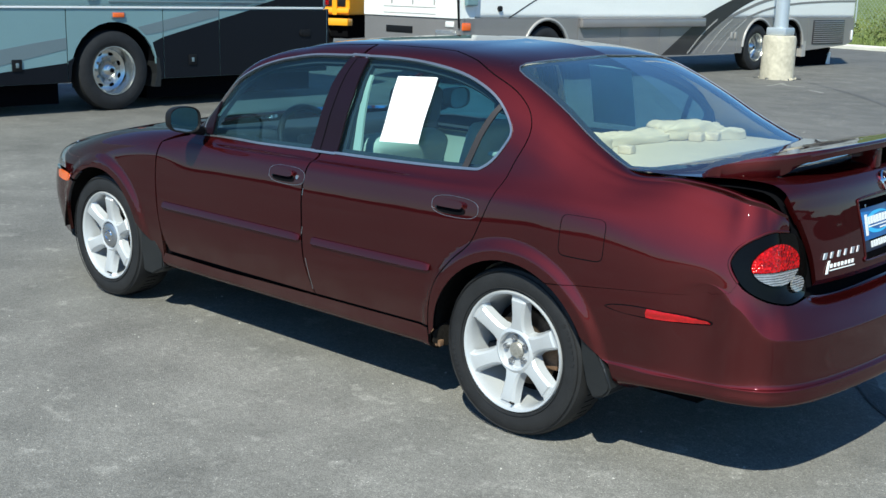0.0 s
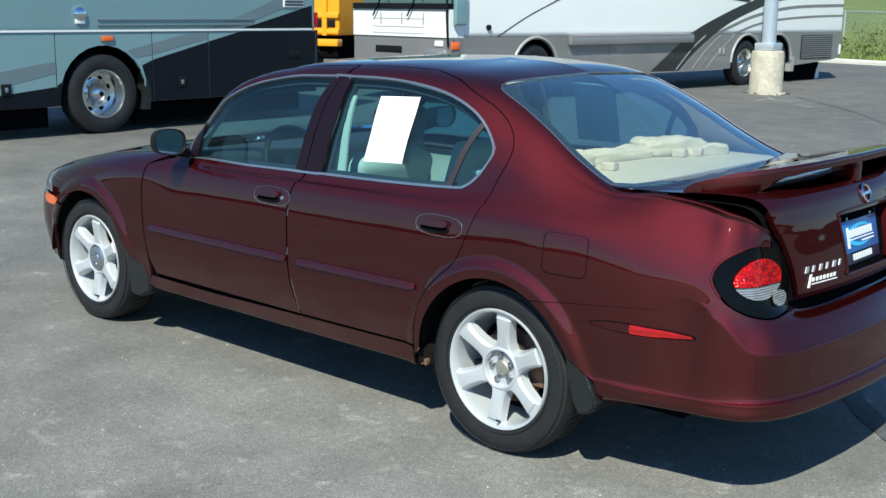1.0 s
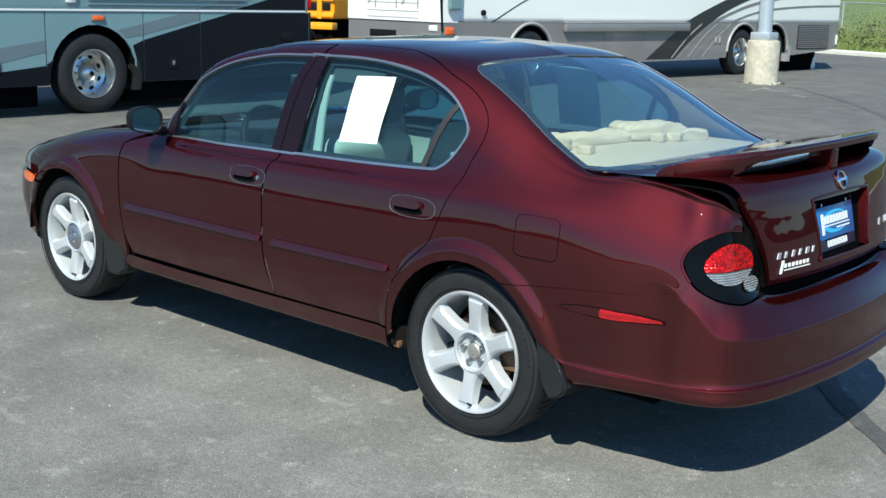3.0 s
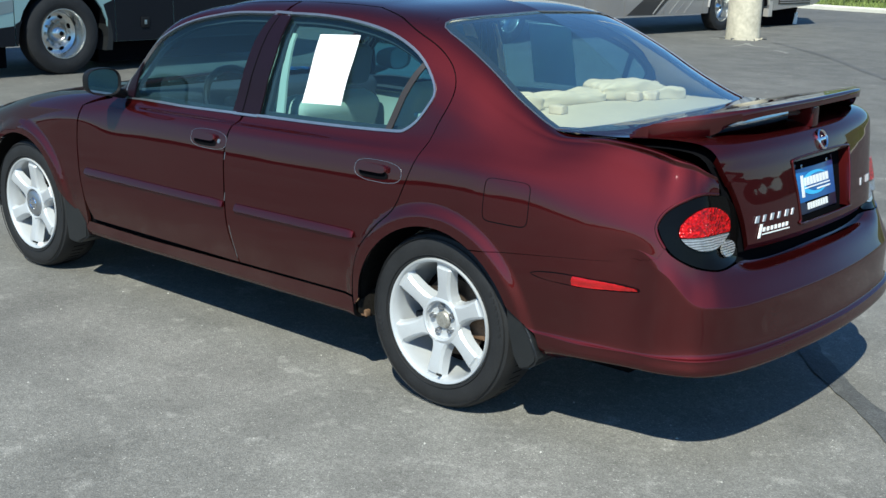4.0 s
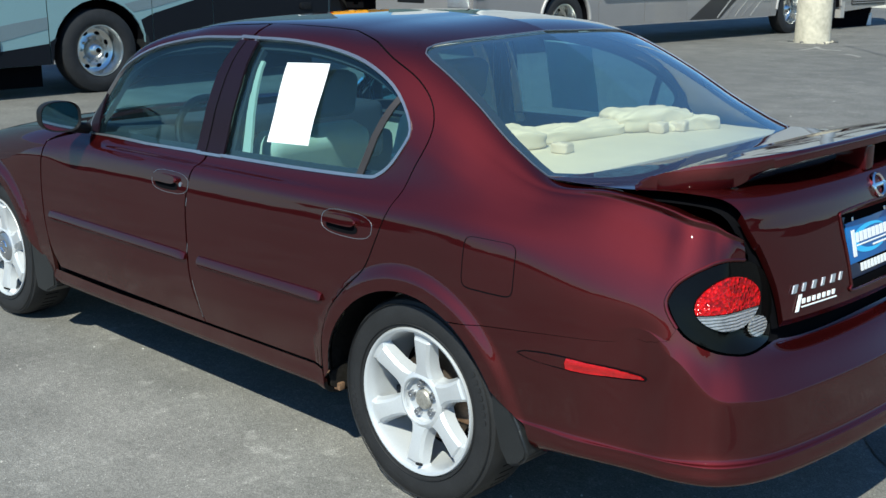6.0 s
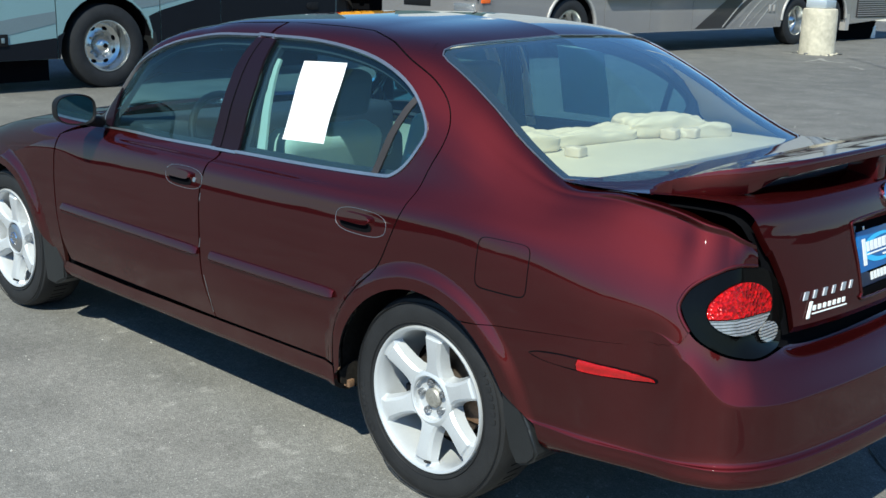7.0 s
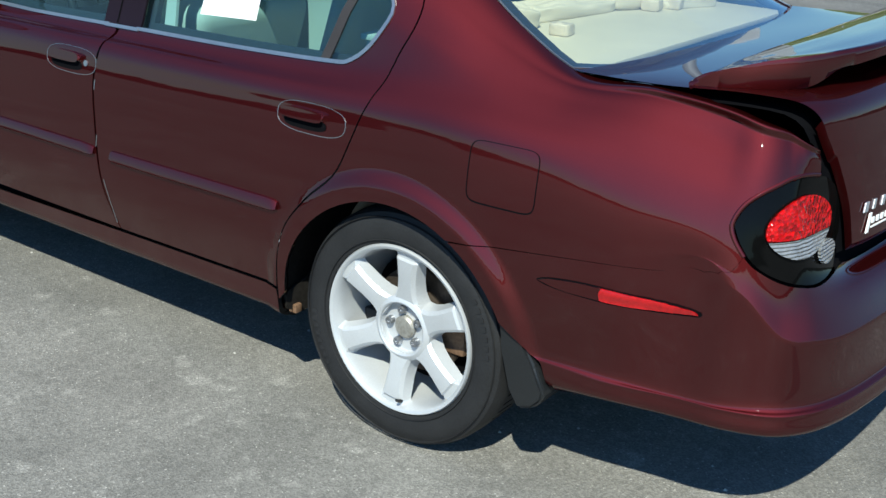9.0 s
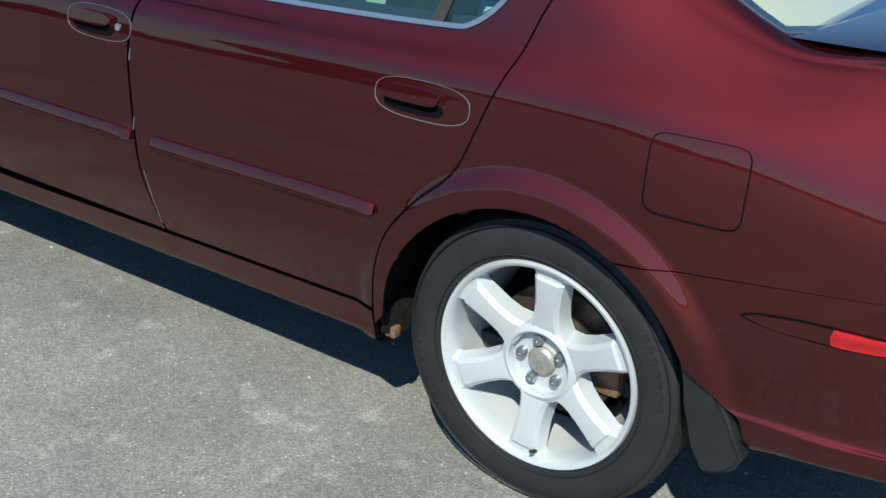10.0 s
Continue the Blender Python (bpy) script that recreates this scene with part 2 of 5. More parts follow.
COACH_WHITE = material("coach_white", (0.86, 0.86, 0.82), 0.3, 0, 0.6, 0.03, 1, 20)
TAUPE = material("taupe_paint", (0.225, 0.212, 0.208), 0.35, 0.2, 0.5, 0.08, 2, 40)
TAUPE_DARK = material("dark_taupe_paint", (0.022, 0.018, 0.019), 0.35, 0.0, 0.15, 0.08, 2, 40)
TAUPE_PALE = material("pale_grey_paint", (0.36, 0.34, 0.32), 0.4, 0.1, 0.4, 0.06, 2, 40)
YELLOW = material("yellow_paint", (0.85, 0.36, 0.01), 0.4, 0, 0.4, 0.08, 3, 50)
GRASS = material("grass", (0.13, 0.165, 0.045), 0.9, 0, 0, 0.4, 0.8, 30, 0.02)
BLADES = material("grass_blades", (0.16, 0.205, 0.05), 0.8, 0, 0, 0.45, 0.7, 6)
WEEDS = material("weeds", (0.13, 0.15, 0.04), 0.85, 0, 0, 0.5, 1.2, 8)
WEEDS_DRY = material("dry_weeds", (0.135, 0.13, 0.045), 0.9, 0, 0, 0.5, 1.2, 8)
FAR_TREES = material("far_trees", (0.032, 0.038, 0.030), 0.95, 0, 0, 0.5, 0.08, 0.6)
STONE_BITS = material("loose_grit", (0.42, 0.40, 0.36), 0.8, 0, 0, 0.5, 3, 30)

# ---------------------------------------------------------------- mesh tools


def link(name, verts, faces, mat, parent=None, label="", normals=None, smooth=True):
    me = bpy.data.meshes.new(name)
    me.from_pydata([tuple(map(float, v)) for v in verts], [], faces)
    me.materials.append(mat)
    if smooth:
        me.polygons.foreach_set("use_smooth", [True] * len(me.polygons))
    me.update()
    if normals is not None:
        me.normals_split_custom_set_from_vertices([tuple(map(float, n)) for n in normals])
    ob = new(name, me)
    if parent:
        ob.parent = parent
    if label:
        ob["label"] = label
    return ob


def part(name, bm, mat, parent=None, label="", smooth=0.0):
    """Links a bmesh as one mesh object; edges sharper than smooth degrees stay sharp."""
    me = bpy.data.meshes.new(name)
    bmesh.ops.recalc_face_normals(bm, faces=bm.faces)
    if smooth:
        for f in bm.faces:
            f.smooth = True
        for e in bm.edges:
            if len(e.link_faces) == 2 and e.calc_face_angle(0) > radians(smooth):
                e.smooth = False
    bm.to_mesh(me)
    bm.free()
    me.materials.append(mat)
    ob = new(name, me)
    if parent:
        ob.parent = parent
    if label:
        ob["label"] = label
    return ob


def thing(name, label, category, m=None, group=""):
    ob = new(name)
    ob.empty_display_size = 0.1
    if m is not None:
        ob.matrix_world = m
    return tagged(ob, label, category, group)


def box(bm, lo, hi, bevel=0.0, seg=2):
    r = bmesh.ops.create_cube(bm, size=1)["verts"]
    for v in r:
        v.co = Vector([lo[i] + (v.co[i] + 0.5) * (hi[i] - lo[i]) for i in range(3)])
    if bevel:
        es = list({e for v in r for e in v.link_edges})
        bmesh.ops.bevel(bm, geom=es, offset=bevel, segments=seg, affect="EDGES", profile=0.6)
    return bm


def box_part(name, lo, hi, mat, parent=None, bevel=0.004, label="", seg=2):
    return part(name, box(bmesh.new(), lo, hi, bevel, seg), mat, parent, label, 40)


def tube(bm, pts, r, n=8, cap=True):
    """A round bar along points."""
    pts = [Vector(p) for p in pts]
    rad = r if isinstance(r, (list, tuple)) else [r] * len(pts)
    rings, side = [], None
    for i, p in enumerate(pts):
        d = (pts[min(i + 1, len(pts) - 1)] - pts[max(i - 1, 0)]).normalized()
        if side is None:
            side = d.orthogonal().normalized()
        side = (side - d * side.dot(d)).normalized()
        up = d.cross(side)
        rings.append([bm.verts.new(p + (side * math.cos(a) + up * math.sin(a)) * rad[i]) for a in [2 * math.pi * k / n for k in range(n)]])
    for a, b in zip(rings, rings[1:]):
        for k in range(n):
            bm.faces.new((a[k], a[(k + 1) % n], b[(k + 1) % n], b[k]))
    if cap:
        bm.faces.new(rings[0][::-1]), bm.faces.new(rings[-1])
    return bm


def lathe(bm, prof, n=48, axis="y", c=(0, 0, 0)):
    """Turns (radius, along) pairs round an axis through c."""
    rings = []
    for r, h in prof:
        ring = []
        for k in range(n):
            a = 2 * math.pi * k / n
            u, w = r * math.cos(a), r * math.sin(a)
            p = (u, h, w) if axis == "y" else ((h, u, w) if axis == "x" else (u, w, h))
            ring.append(bm.verts.new(Vector(c) + Vector(p)))
        rings.append(ring)
    for a, b in zip(rings, rings[1:]):
        for k in range(n):
            bm.faces.new((a[k], a[(k + 1) % n], b[(k + 1) % n], b[k]))
    return bm, rings


def disc(bm, prof, n=48, axis="y", c=(0, 0, 0)):
    bm, rings = lathe(bm, prof, n, axis, c)
    bm.faces.new(rings[0]), bm.faces.new(rings[-1][::-1])
    return bm


def prism(bm, outline, lo, hi, axis="y"):
    """A plate with the outline (a, b), from lo to hi along an axis."""
    def at(a, b, h):
        return (a, h, b) if axis == "y" else ((h, a, b) if axis == "x" else (a, b, h))
    f = [bm.verts.new(at(a, b, lo)) for a, b in outline]
    g = [bm.verts.new(at(a, b, hi)) for a, b in outline]
    bm.faces.new(f), bm.faces.new(g[::-1])
    n = len(f)
    for i in range(n):
        bm.faces.new((f[i], f[(i + 1) % n], g[(i + 1) % n], g[i]))
    return bm


def curve(pts, n=6):
    """Catmull-Rom through points, n steps a span."""
    out = []
    P = [Vector(p) for p in pts]
    for i in range(len(P) - 1):
        a, b, c, d = P[max(i - 1, 0)], P[i], P[i + 1], P[min(i + 2, len(P) - 1)]
        for k in range(n):
            t = k / n
            out.append(0.5 * ((2 * b) + (c - a) * t + (2 * a - 5 * b + 4 * c - d) * t * t + (3 * b - a - 3 * c + d) * t ** 3))
    return out + [P[-1]]


# ---------------------------------------------------------------- body of the sedan
# x: towards the tail from the rear axle; w: half-width; the left flank lies at y = -w
OUTLINE = [(-3.70, -.25), (-3.72, 0), (-3.70, .25), (-3.64, .50), (-3.52, .68), (-3.36, .78), (-3.15, .845), (-2.9, .878), (-2.5, .888), (-1.5, .892), (-.5, .892), (0, .89),
           (.3, .882), (.56, .864), (.75, .842), (.88, .812), (.993, .748), (1.062, .60), (1.103, .32), (1.118, 0), (1.103, -.32)]
_o = np.array([tuple(p) for p in curve([(x, w, 0) for x, w in OUTLINE], 24)])[:, :2]
_o = _o[_o[:, 1] >= -1e-9]
_s = np.r_[0, np.cumsum(np.hypot(*np.diff(_o, axis=0).T))]
_s -= np.interp(0.0, _o[:, 0], _s)
T0, T1 = _s[0], _s[-1]
_d = np.gradient(_o, _s, axis=0)
_ang = np.arctan2(_d[:, 1], _d[:, 0])                      # heading of the outline
_e = np.clip((np.abs(_o[:, 0] + 1.3) - 1.85) / 0.42, 0, 1)
_ang = _ang * _e * _e * (3 - 2 * _e)
_g = np.linspace(T0, T1, 4000)                             # the heading, evened out round the tail
_k = np.exp(-.5 * (np.arange(-600, 601) * (_g[1] - _g[0]) / .06) ** 2)
_even = np.convolve(np.pad(np.interp(_g, _s, _ang), 600, mode="edge"), _k / _k.sum(), mode="valid")
_ang = np.where(_s > .5, np.interp(_s, _g, _even), _ang)


def tx(x):
    """The outline's length at a place x of the flank."""
    return float(np.interp(x, _o[:, 0], _s))


def tw(w):
    """The outline's length at a half-width on the tail."""
    k = _o[:, 0] > 0.5
    return float(np.interp(-w, -_o[k, 1], _s[k]))


# sections: station, then (half-width, height) from the sill to the middle line
SECTIONS = [
    (-3.30, [(.70, .22), (.76, .26), (.78, .33), (.80, .45), (.80, .56), (.785, .65), (.765, .70), (.73, .735), (.67, .76), (.60, .775), (.5, .785), (.4, .79), (.25, .795), (0, .80)]),
    (-2.75, [(.77, .22), (.85, .275), (.868, .35), (.880, .46), (.885, .58), (.88, .70), (.865, .775), (.835, .83), (.77, .87), (.70, .885), (.6, .895), (.5, .902), (.3, .91), (0, .915)]),
    (-2.25, [(.80, .245), (.866, .275), (.871, .345), (.886, .46), (.889, .58), (.879, .75), (.872, .83), (.845, .885), (.79, .925), (.72, .945), (.62, .955), (.5, .962), (.3, .972), (0, .98)]),
    (-2.00, [(.80, .245), (.868, .275), (.872, .345), (.886, .46), (.889, .58), (.879, .75), (.864, .84), (.843, .895), (.795, .932), (.77, .975), (.73, 1.01), (.65, 1.03), (.4, 1.045), (0, 1.055)]),
    (-1.75, [(.80, .245), (.868, .275), (.872, .345), (.886, .46), (.889, .58), (.879, .75), (.864, .845), (.844, .90), (.795, .938), (.768, 1.09), (.735, 1.21), (.67, 1.265), (.42, 1.285), (0, 1.295)]),
    (-1.40, [(.80, .245), (.868, .275), (.872, .345), (.886, .46), (.889, .58), (.879, .75), (.864, .85), (.845, .905), (.795, .945), (.760, 1.13), (.705, 1.285), (.61, 1.375), (.4, 1.40), (0, 1.41)]),
    (-1.10, [(.80, .245), (.868, .275), (.872, .345), (.886, .46), (.889, .58), (.879, .75), (.864, .85), (.846, .905), (.795, .952), (.757, 1.14), (.70, 1.295), (.60, 1.395), (.4, 1.425), (0, 1.437)]),
    (-0.60, [(.80, .245), (.868, .275), (.872, .345), (.886, .46), (.889, .58), (.879, .75), (.864, .855), (.847, .91), (.795, .962), (.757, 1.14), (.70, 1.29), (.60, 1.39), (.4, 1.425), (0, 1.44)]),
    (-0.25, [(.80, .245), (.868, .275), (.872, .345), (.886, .46), (.889, .58), (.879, .75), (.864, .86), (.848, .915), (.797, .975), (.760, 1.13), (.708, 1.255), (.60, 1.345), (.4, 1.385), (0, 1.405)]),
    (0.00, [(.80, .245), (.866, .275), (.871, .345), (.886, .46), (.889, .58), (.879, .75), (.866, .86), (.850, .92), (.805, .985), (.765, 1.085), (.71, 1.175), (.615, 1.24), (.42, 1.28), (0, 1.30)]),
    (0.20, [(.80, .245), (.866, .28), (.871, .35), (.883, .46), (.886, .58), (.882, .75), (.87, .86), (.853, .92), (.81, .975), (.773, 1.025), (.725, 1.08), (.65, 1.125), (.45, 1.155), (0, 1.17)]),
    (0.38, [(.80, .27), (.860, .325), (.869, .385), (.867, .425), (.878, .58), (.874, .75), (.862, .86), (.843, .915), (.805, .96), (.77, .995), (.735, 1.026), (.68, 1.046), (.45, 1.055), (0, 1.06)]),
    (0.60, [(.79, .325), (.851, .345), (.859, .392), (.850, .424), (.857, .58), (.855, .72), (.845, .82), (.821, .895), (.787, .955), (.755, .996), (.724, 1.029), (.69, 1.047), (.4, 1.0), (0, 1.0)]),
    (0.80, [(.75, .330), (.820, .350), (.827, .400), (.815, .428), (.815, .70), (.814, .738), (.808, .79), (.786, .865), (.755, .925), (.729, .966), (.708, 1.005), (.690, 1.028), (.4, .97), (0, .97)]),
]
# tail: half-width at the station, then (depth inwards, height)
TAIL = [
    (.813, [(.08, .333), (.003, .351), (-.004, .402), (.010, .430), (.006, .674), (.015, .708), (.026, .762), (.042, .836), (.064, .903), (.088, .955), (.110, .990), (.131, 1.013), (.38, .962), (.65, .962)]),
    (.769, [(.08, .335), (-.004, .352), (-.011, .404), (.006, .431), (.005, .583), (.031, .642), (.048, .71), (.068, .80), (.092, .885), (.112, .942), (.129, .975), (.146, .994), (.33, .950), (.5, .950)]),
    (.70, [(.08, .335), (-.006, .352), (-.013, .405), (.005, .431), (.004, .570), (.036, .636), (.072, .72), (.092, .80), (.107, .88), (.114, .930), (.121, .957), (.134, .971), (.3, .945), (.4, .945)]),
    (.45, [(.08, .335), (-.006, .352), (-.013, .405), (.005, .431), (.005, .567), (.054, .640), (.107, .668), (.111, .75), (.112, .84), (.13, .88), (.17, .90), (.2, .90), (.3, .91), (.4, .91)]),
    (.0, [(.08, .335), (-.006, .352), (-.013, .405), (.005, .431), (.005, .567), (.054, .640), (.107, .668), (.111, .75), (.112, .84), (.13, .88), (.17, .90), (.2, .90), (.3, .91), (.4, .91)]),
]
_rows = [(T0, [(.75 - w if i > 7 else (.80 - w), z) for i, (w, z) in enumerate(SECTIONS[0][1])])]
_rows += [(tx(x), [(float(np.interp(x, _o[:, 0], _o[:, 1])) - w, z) for w, z in rows]) for x, rows in SECTIONS]
_rows += [(tw(w), rows) for w, rows in TAIL]
ST = np.array([r[0] for r in _rows])
SV = np.array([r[1] for r in _rows], float)                # station, k, (depth, height)
_h = np.diff(ST)
_m = np.zeros_like(SV)
_sl = np.diff(SV, axis=0) / _h[:, None, None]
_m[1:-1] = (_sl[:-1] * _h[1:, None, None] + _sl[1:] * _h[:-1, None, None]) / (_h[1:] + _h[:-1])[:, None, None]
_m[0], _m[-1] = _sl[0], _sl[-1] * 0


def section(t):
    """(depth, height) of all k at places t of the outline."""
    t = np.clip(np.atleast_1d(np.asarray(t, float)), ST[0], ST[-1])
    i = np.clip(np.searchsorted(ST, t, side="right") - 1, 0, len(ST) - 2)
    h = _h[i][:, None, None]
    u = ((t - ST[i]) / _h[i])[:, None, None]
    return (2 * u ** 3 - 3 * u ** 2 + 1) * SV[i] + (u ** 3 - 2 * u ** 2 + u) * h * _m[i] + (-2 * u ** 3 + 3 * u ** 2) * SV[i + 1] + (u ** 3 - u ** 2) * h * _m[i + 1]


ARCHES = [(0.0, 0.32, 0.365), (-2.75, 0.32, 0.375)]


def body(t, v):
    """Places (x, w, z) of the skin at (t, v)."""
    t, v = np.atleast_1d(np.asarray(t, float)), np.atleast_1d(np.asarray(v, float))
    S = section(t)
    v = np.clip(v, 0, 13)
    k = np.clip(np.floor(v).astype(int), 0, 12)
    u = (v - k)[:, None]
    n = np.arange(len(t))
    a, b, c, d = S[n, np.maximum(k - 1, 0)], S[n, k], S[n, k + 1], S[n, np.minimum(k + 2, 13)]
    m0, m1 = (c - a) / 2, (d - b) / 2
    for row, t0, t1 in ((4, .80, .88), (2, .50, .62)):       # creases of the bumper
        q = np.clip((t - t0) / (t1 - t0), 0, 1)[:, None]
        q = q * q * (3 - 2 * q)
        m1 = np.where((k == row - 1)[:, None], m1 + (c - b - m1) * q, m1)
        m0 = np.where((k == row)[:, None], m0 + (c - b - m0) * q, m0)
    p = (2 * u ** 3 - 3 * u ** 2 + 1) * b + (u ** 3 - 2 * u ** 2 + u) * m0 + (-2 * u ** 3 + 3 * u ** 2) * c + (u ** 3 - u ** 2) * m1
    x0, w0 = np.interp(t, _s, _o[:, 0]), np.interp(t, _s, _o[:, 1])
    ang = np.interp(t, _s, _ang)
    dep, z = p[:, 0], p[:, 1]
    for cx, cz, r in ARCHES:                                # flared wheel arches
        rho = np.hypot(x0 - cx, z - cz)
        e = np.clip((r + .085 - rho) / .055, 0, 1)
        dep = dep - 0.016 * e * e * (3 - 2 * e) * (z < .9) * (w0 > .8)
    return np.stack([x0 + np.sin(ang) * dep, w0 - np.cos(ang) * dep, z], 1)


def skin(t, v, off=0.0):
    """Places and outward normals."""
    t, v = np.asarray(t, float), np.asarray(v, float)
    e = 0.004
    du = body(t + e, v) - body(t - e, v)
    dv = body(t, np.minimum(v + .03, 13)) - body(t, np.maximum(v - .03, 0))
    n = np.cross(dv, du)
    n /= np.linalg.norm(n, axis=1)[:, None] + 1e-12
    return body(t, v) + n * off, n


def vz(t, z, lo=0.0, hi=11.5):
    vs = np.linspace(lo, hi, 160)
    zz = body(np.full(160, t), vs)[:, 2]
    return float(np.interp(z, np.maximum.accumulate(zz), vs))


def vw(t, w, lo=8.0):
    vs = np.linspace(lo, 13, 120)
    ww = body(np.full(120, t), vs)[:, 1]
    return float(np.interp(-w, np.maximum.accumulate(-ww), vs))


def dense(pts, step=.025):
    """More points along an outline, where the skin bends."""
    out = [pts[0]]
    for a, b in zip(pts, pts[1:]):
        n = max(1, int(math.hypot(b[0] - a[0], b[1] - a[1]) / step)) if max(a[0], b[0]) > .36 else 1
        out += [(a[0] + (b[0] - a[0]) * i / n, a[1] + (b[1] - a[1]) * i / n) for i in range(1, n + 1)]
    return out


def SZ(*pts):
    return [(tx(x), vz(tx(x), z)) for x, z in dense(pts)]


def RZ(*pts):
    return [(tw(w), vz(tw(w), z)) for w, z in dense(pts)]


def TZ(*pts):
    return [(t, vz(t, z)) for t, z in pts]


def XW(*pts):
    return [(tx(x), vw(tx(x), w)) for x, w in pts]


def spline(pts, n=5):
    return [(p[0], p[1]) for p in curve([(a, b, 0) for a, b in pts], n)]


def arc(i, a0, a1, n=24, grow=0.0):
    """The edge of a wheel arch, angles in degrees from the tail, upwards."""
    cx, cz, r = ARCHES[i]
    return SZ(*[(cx + (r + grow) * math.cos(radians(a)), cz + (r + grow) * math.sin(radians(a))) for a in np.linspace(a0, a1, n)])


def shrink(poly, d):
    """The outline drawn in by d metres (v counts as about 0.11 m)."""
    P = np.array(poly) * (1, .11)
    area = np.sum(P[:, 0] * np.roll(P[:, 1], -1) - np.roll(P[:, 0], -1) * P[:, 1])
    s = 1 if area > 0 else -1
    e1, e2 = P - np.roll(P, 1, 0), np.roll(P, -1, 0) - P
    n1 = np.stack([-e1[:, 1], e1[:, 0]], 1) / (np.linalg.norm(e1, axis=1)[:, None] + 1e-9)
    n2 = np.stack([-e2[:, 1], e2[:, 0]], 1) / (np.linalg.norm(e2, axis=1)[:, None] + 1e-9)
    n = n1 + n2
    n /= np.maximum(np.sum(n * n1, 1), .5)[:, None]
    return [tuple(p) for p in (P + s * n * d) / (1, .11)]


def flat(poly, holes=(), st=.05, sv=.34):
    """The region in (t, v), cut by a grid: vertices and faces."""
    from mathutils.geometry import tessellate_polygon
    loops = [[Vector((a, b, 0)) for a, b in q] for q in (poly, *holes)]
    allv = [p for q in loops for p in q]
    bm = bmesh.new()
    vs = [bm.verts.new(p) for p in allv]
    for tri in tessellate_polygon(loops):
        try:
            bm.faces.new([vs[i] for i in tri])
        except ValueError:
            pass
    bmesh.ops.remove_doubles(bm, verts=bm.verts, dist=1e-5)
    lo, hi = np.min(poly, axis=0), np.max(poly, axis=0)
    for ax, step in ((0, st), (1, sv)):
        for c in np.arange(math.ceil(lo[ax] / step) * step, hi[ax], step):
            nrm = (1, 0, 0) if ax == 0 else (0, 1, 0)
            bmesh.ops.bisect_plane(bm, geom=bm.verts[:] + bm.edges[:] + bm.faces[:], dist=1e-6, plane_co=(c, c, 0), plane_no=nrm)
    for f in bm.faces:
        if f.normal.z < 0:
            f.normal_flip()
    bm.verts.index_update()
    V = np.array([v.co[:2] for v in bm.verts])
    F = [[v.index for v in f.verts] for f in bm.faces]
    rim = [(e.verts[0].index, e.verts[1].index) if e.link_loops[0].vert == e.verts[0] else (e.verts[1].index, e.verts[0].index) for e in bm.edges if len(e.link_faces) == 1]
    bm.free()
    return V, F, rim


def panel(name, poly, mat, parent, holes=(), off=0.0, flange=.016, gap=.0025, label="", st=.05, sv=.34, sides=(-1, 1), joined=False, slope=0.0):
    """A pressed panel of the skin, once a flank, with its edges folded inwards."""
    poly = shrink(poly, gap) if gap else poly
    if joined:                                              # keep the middle line whole
        poly = [(T1 if a > T1 - .012 else (T0 if a < T0 + .012 else a), 13.0 if b > 12.9 else b) for a, b in poly]
    V, F, rim = flat(poly, holes, st, sv)
    P, N = skin(V[:, 0], V[:, 1], off)
    if joined:
        rim = [(a, b) for a, b in rim if not (P[a][1] < .004 and P[b][1] < .004)]
    made, bag = [], ([], [], [])
    for s in sides:
        q = np.array((1, s, 1))
        verts, norm, faces = list(P * q), list(N * q), [f[::-1] if s < 0 else f for f in F]
        faces = [f[::-1] for f in faces]
        for a, b in rim if flange else ():
            i = len(verts)
            out = np.cross((P[b] - P[a]), N[a])
            out = out / (np.linalg.norm(out) + 1e-9) * q
            pa, pb = P[a] - N[a] * flange + out * q * slope, P[b] - N[b] * flange + out * q * slope
            verts += [P[a] * q, P[b] * q, pb * q, pa * q]
            face = out * q * flange + N[a] * slope
            norm += [face / (np.linalg.norm(face) + 1e-9) * q] * 4
            f = [i, i + 1, i + 2, i + 3]
            faces.append(f if s < 0 else f[::-1])
        if joined:
            k = len(bag[0])
            bag[0].extend(verts), bag[1].extend([[i + k for i in f] for f in faces]), bag[2].extend(norm)
        else:
            made.append(link(name, verts, faces, mat, parent, label, norm))
    if joined:
        made.append(link(name, bag[0], bag[1], mat, parent, label, bag[2]))
    return made


def ring(poly, d_out, d_in):
    return shrink(poly, -d_out), shrink(poly, d_in)


CAR = thing("sedan_car", "burgundy four-door sedan parked on asphalt, boot lid ajar", "car")

# door and window outlines
door_mid = [(-1.07, .345), (-1.125, .47), (-1.145, .64), (-1.155, .81), (-1.125, .945)]
door_rear = [(-.39, .35), (-.375, .46), (-.345, .55), (-.28, .63), (-.195, .71), (-.155, .79), (-.12, .88), (-.080, .99), (-.040, 1.09), (-.036, 1.16), (-.080, 1.222), (-.165, 1.280), (-.30, 1.335), (-.42, 1.378)]
door_front = [(-2.145, .35), (-2.195, .44), (-2.225, .61), (-2.238, .75), (-2.22, .885)]
win_rear = spline(SZ((-1.035, .957), (-.66, .965), (-.30, .98), (-.215, .995), (-.145, 1.06), (-.115, 1.14), (-.20, 1.235), (-.35, 1.305), (-.54, 1.345), (-.77, 1.364), (-.985, 1.363)), 4) + SZ((-.988, 1.20))
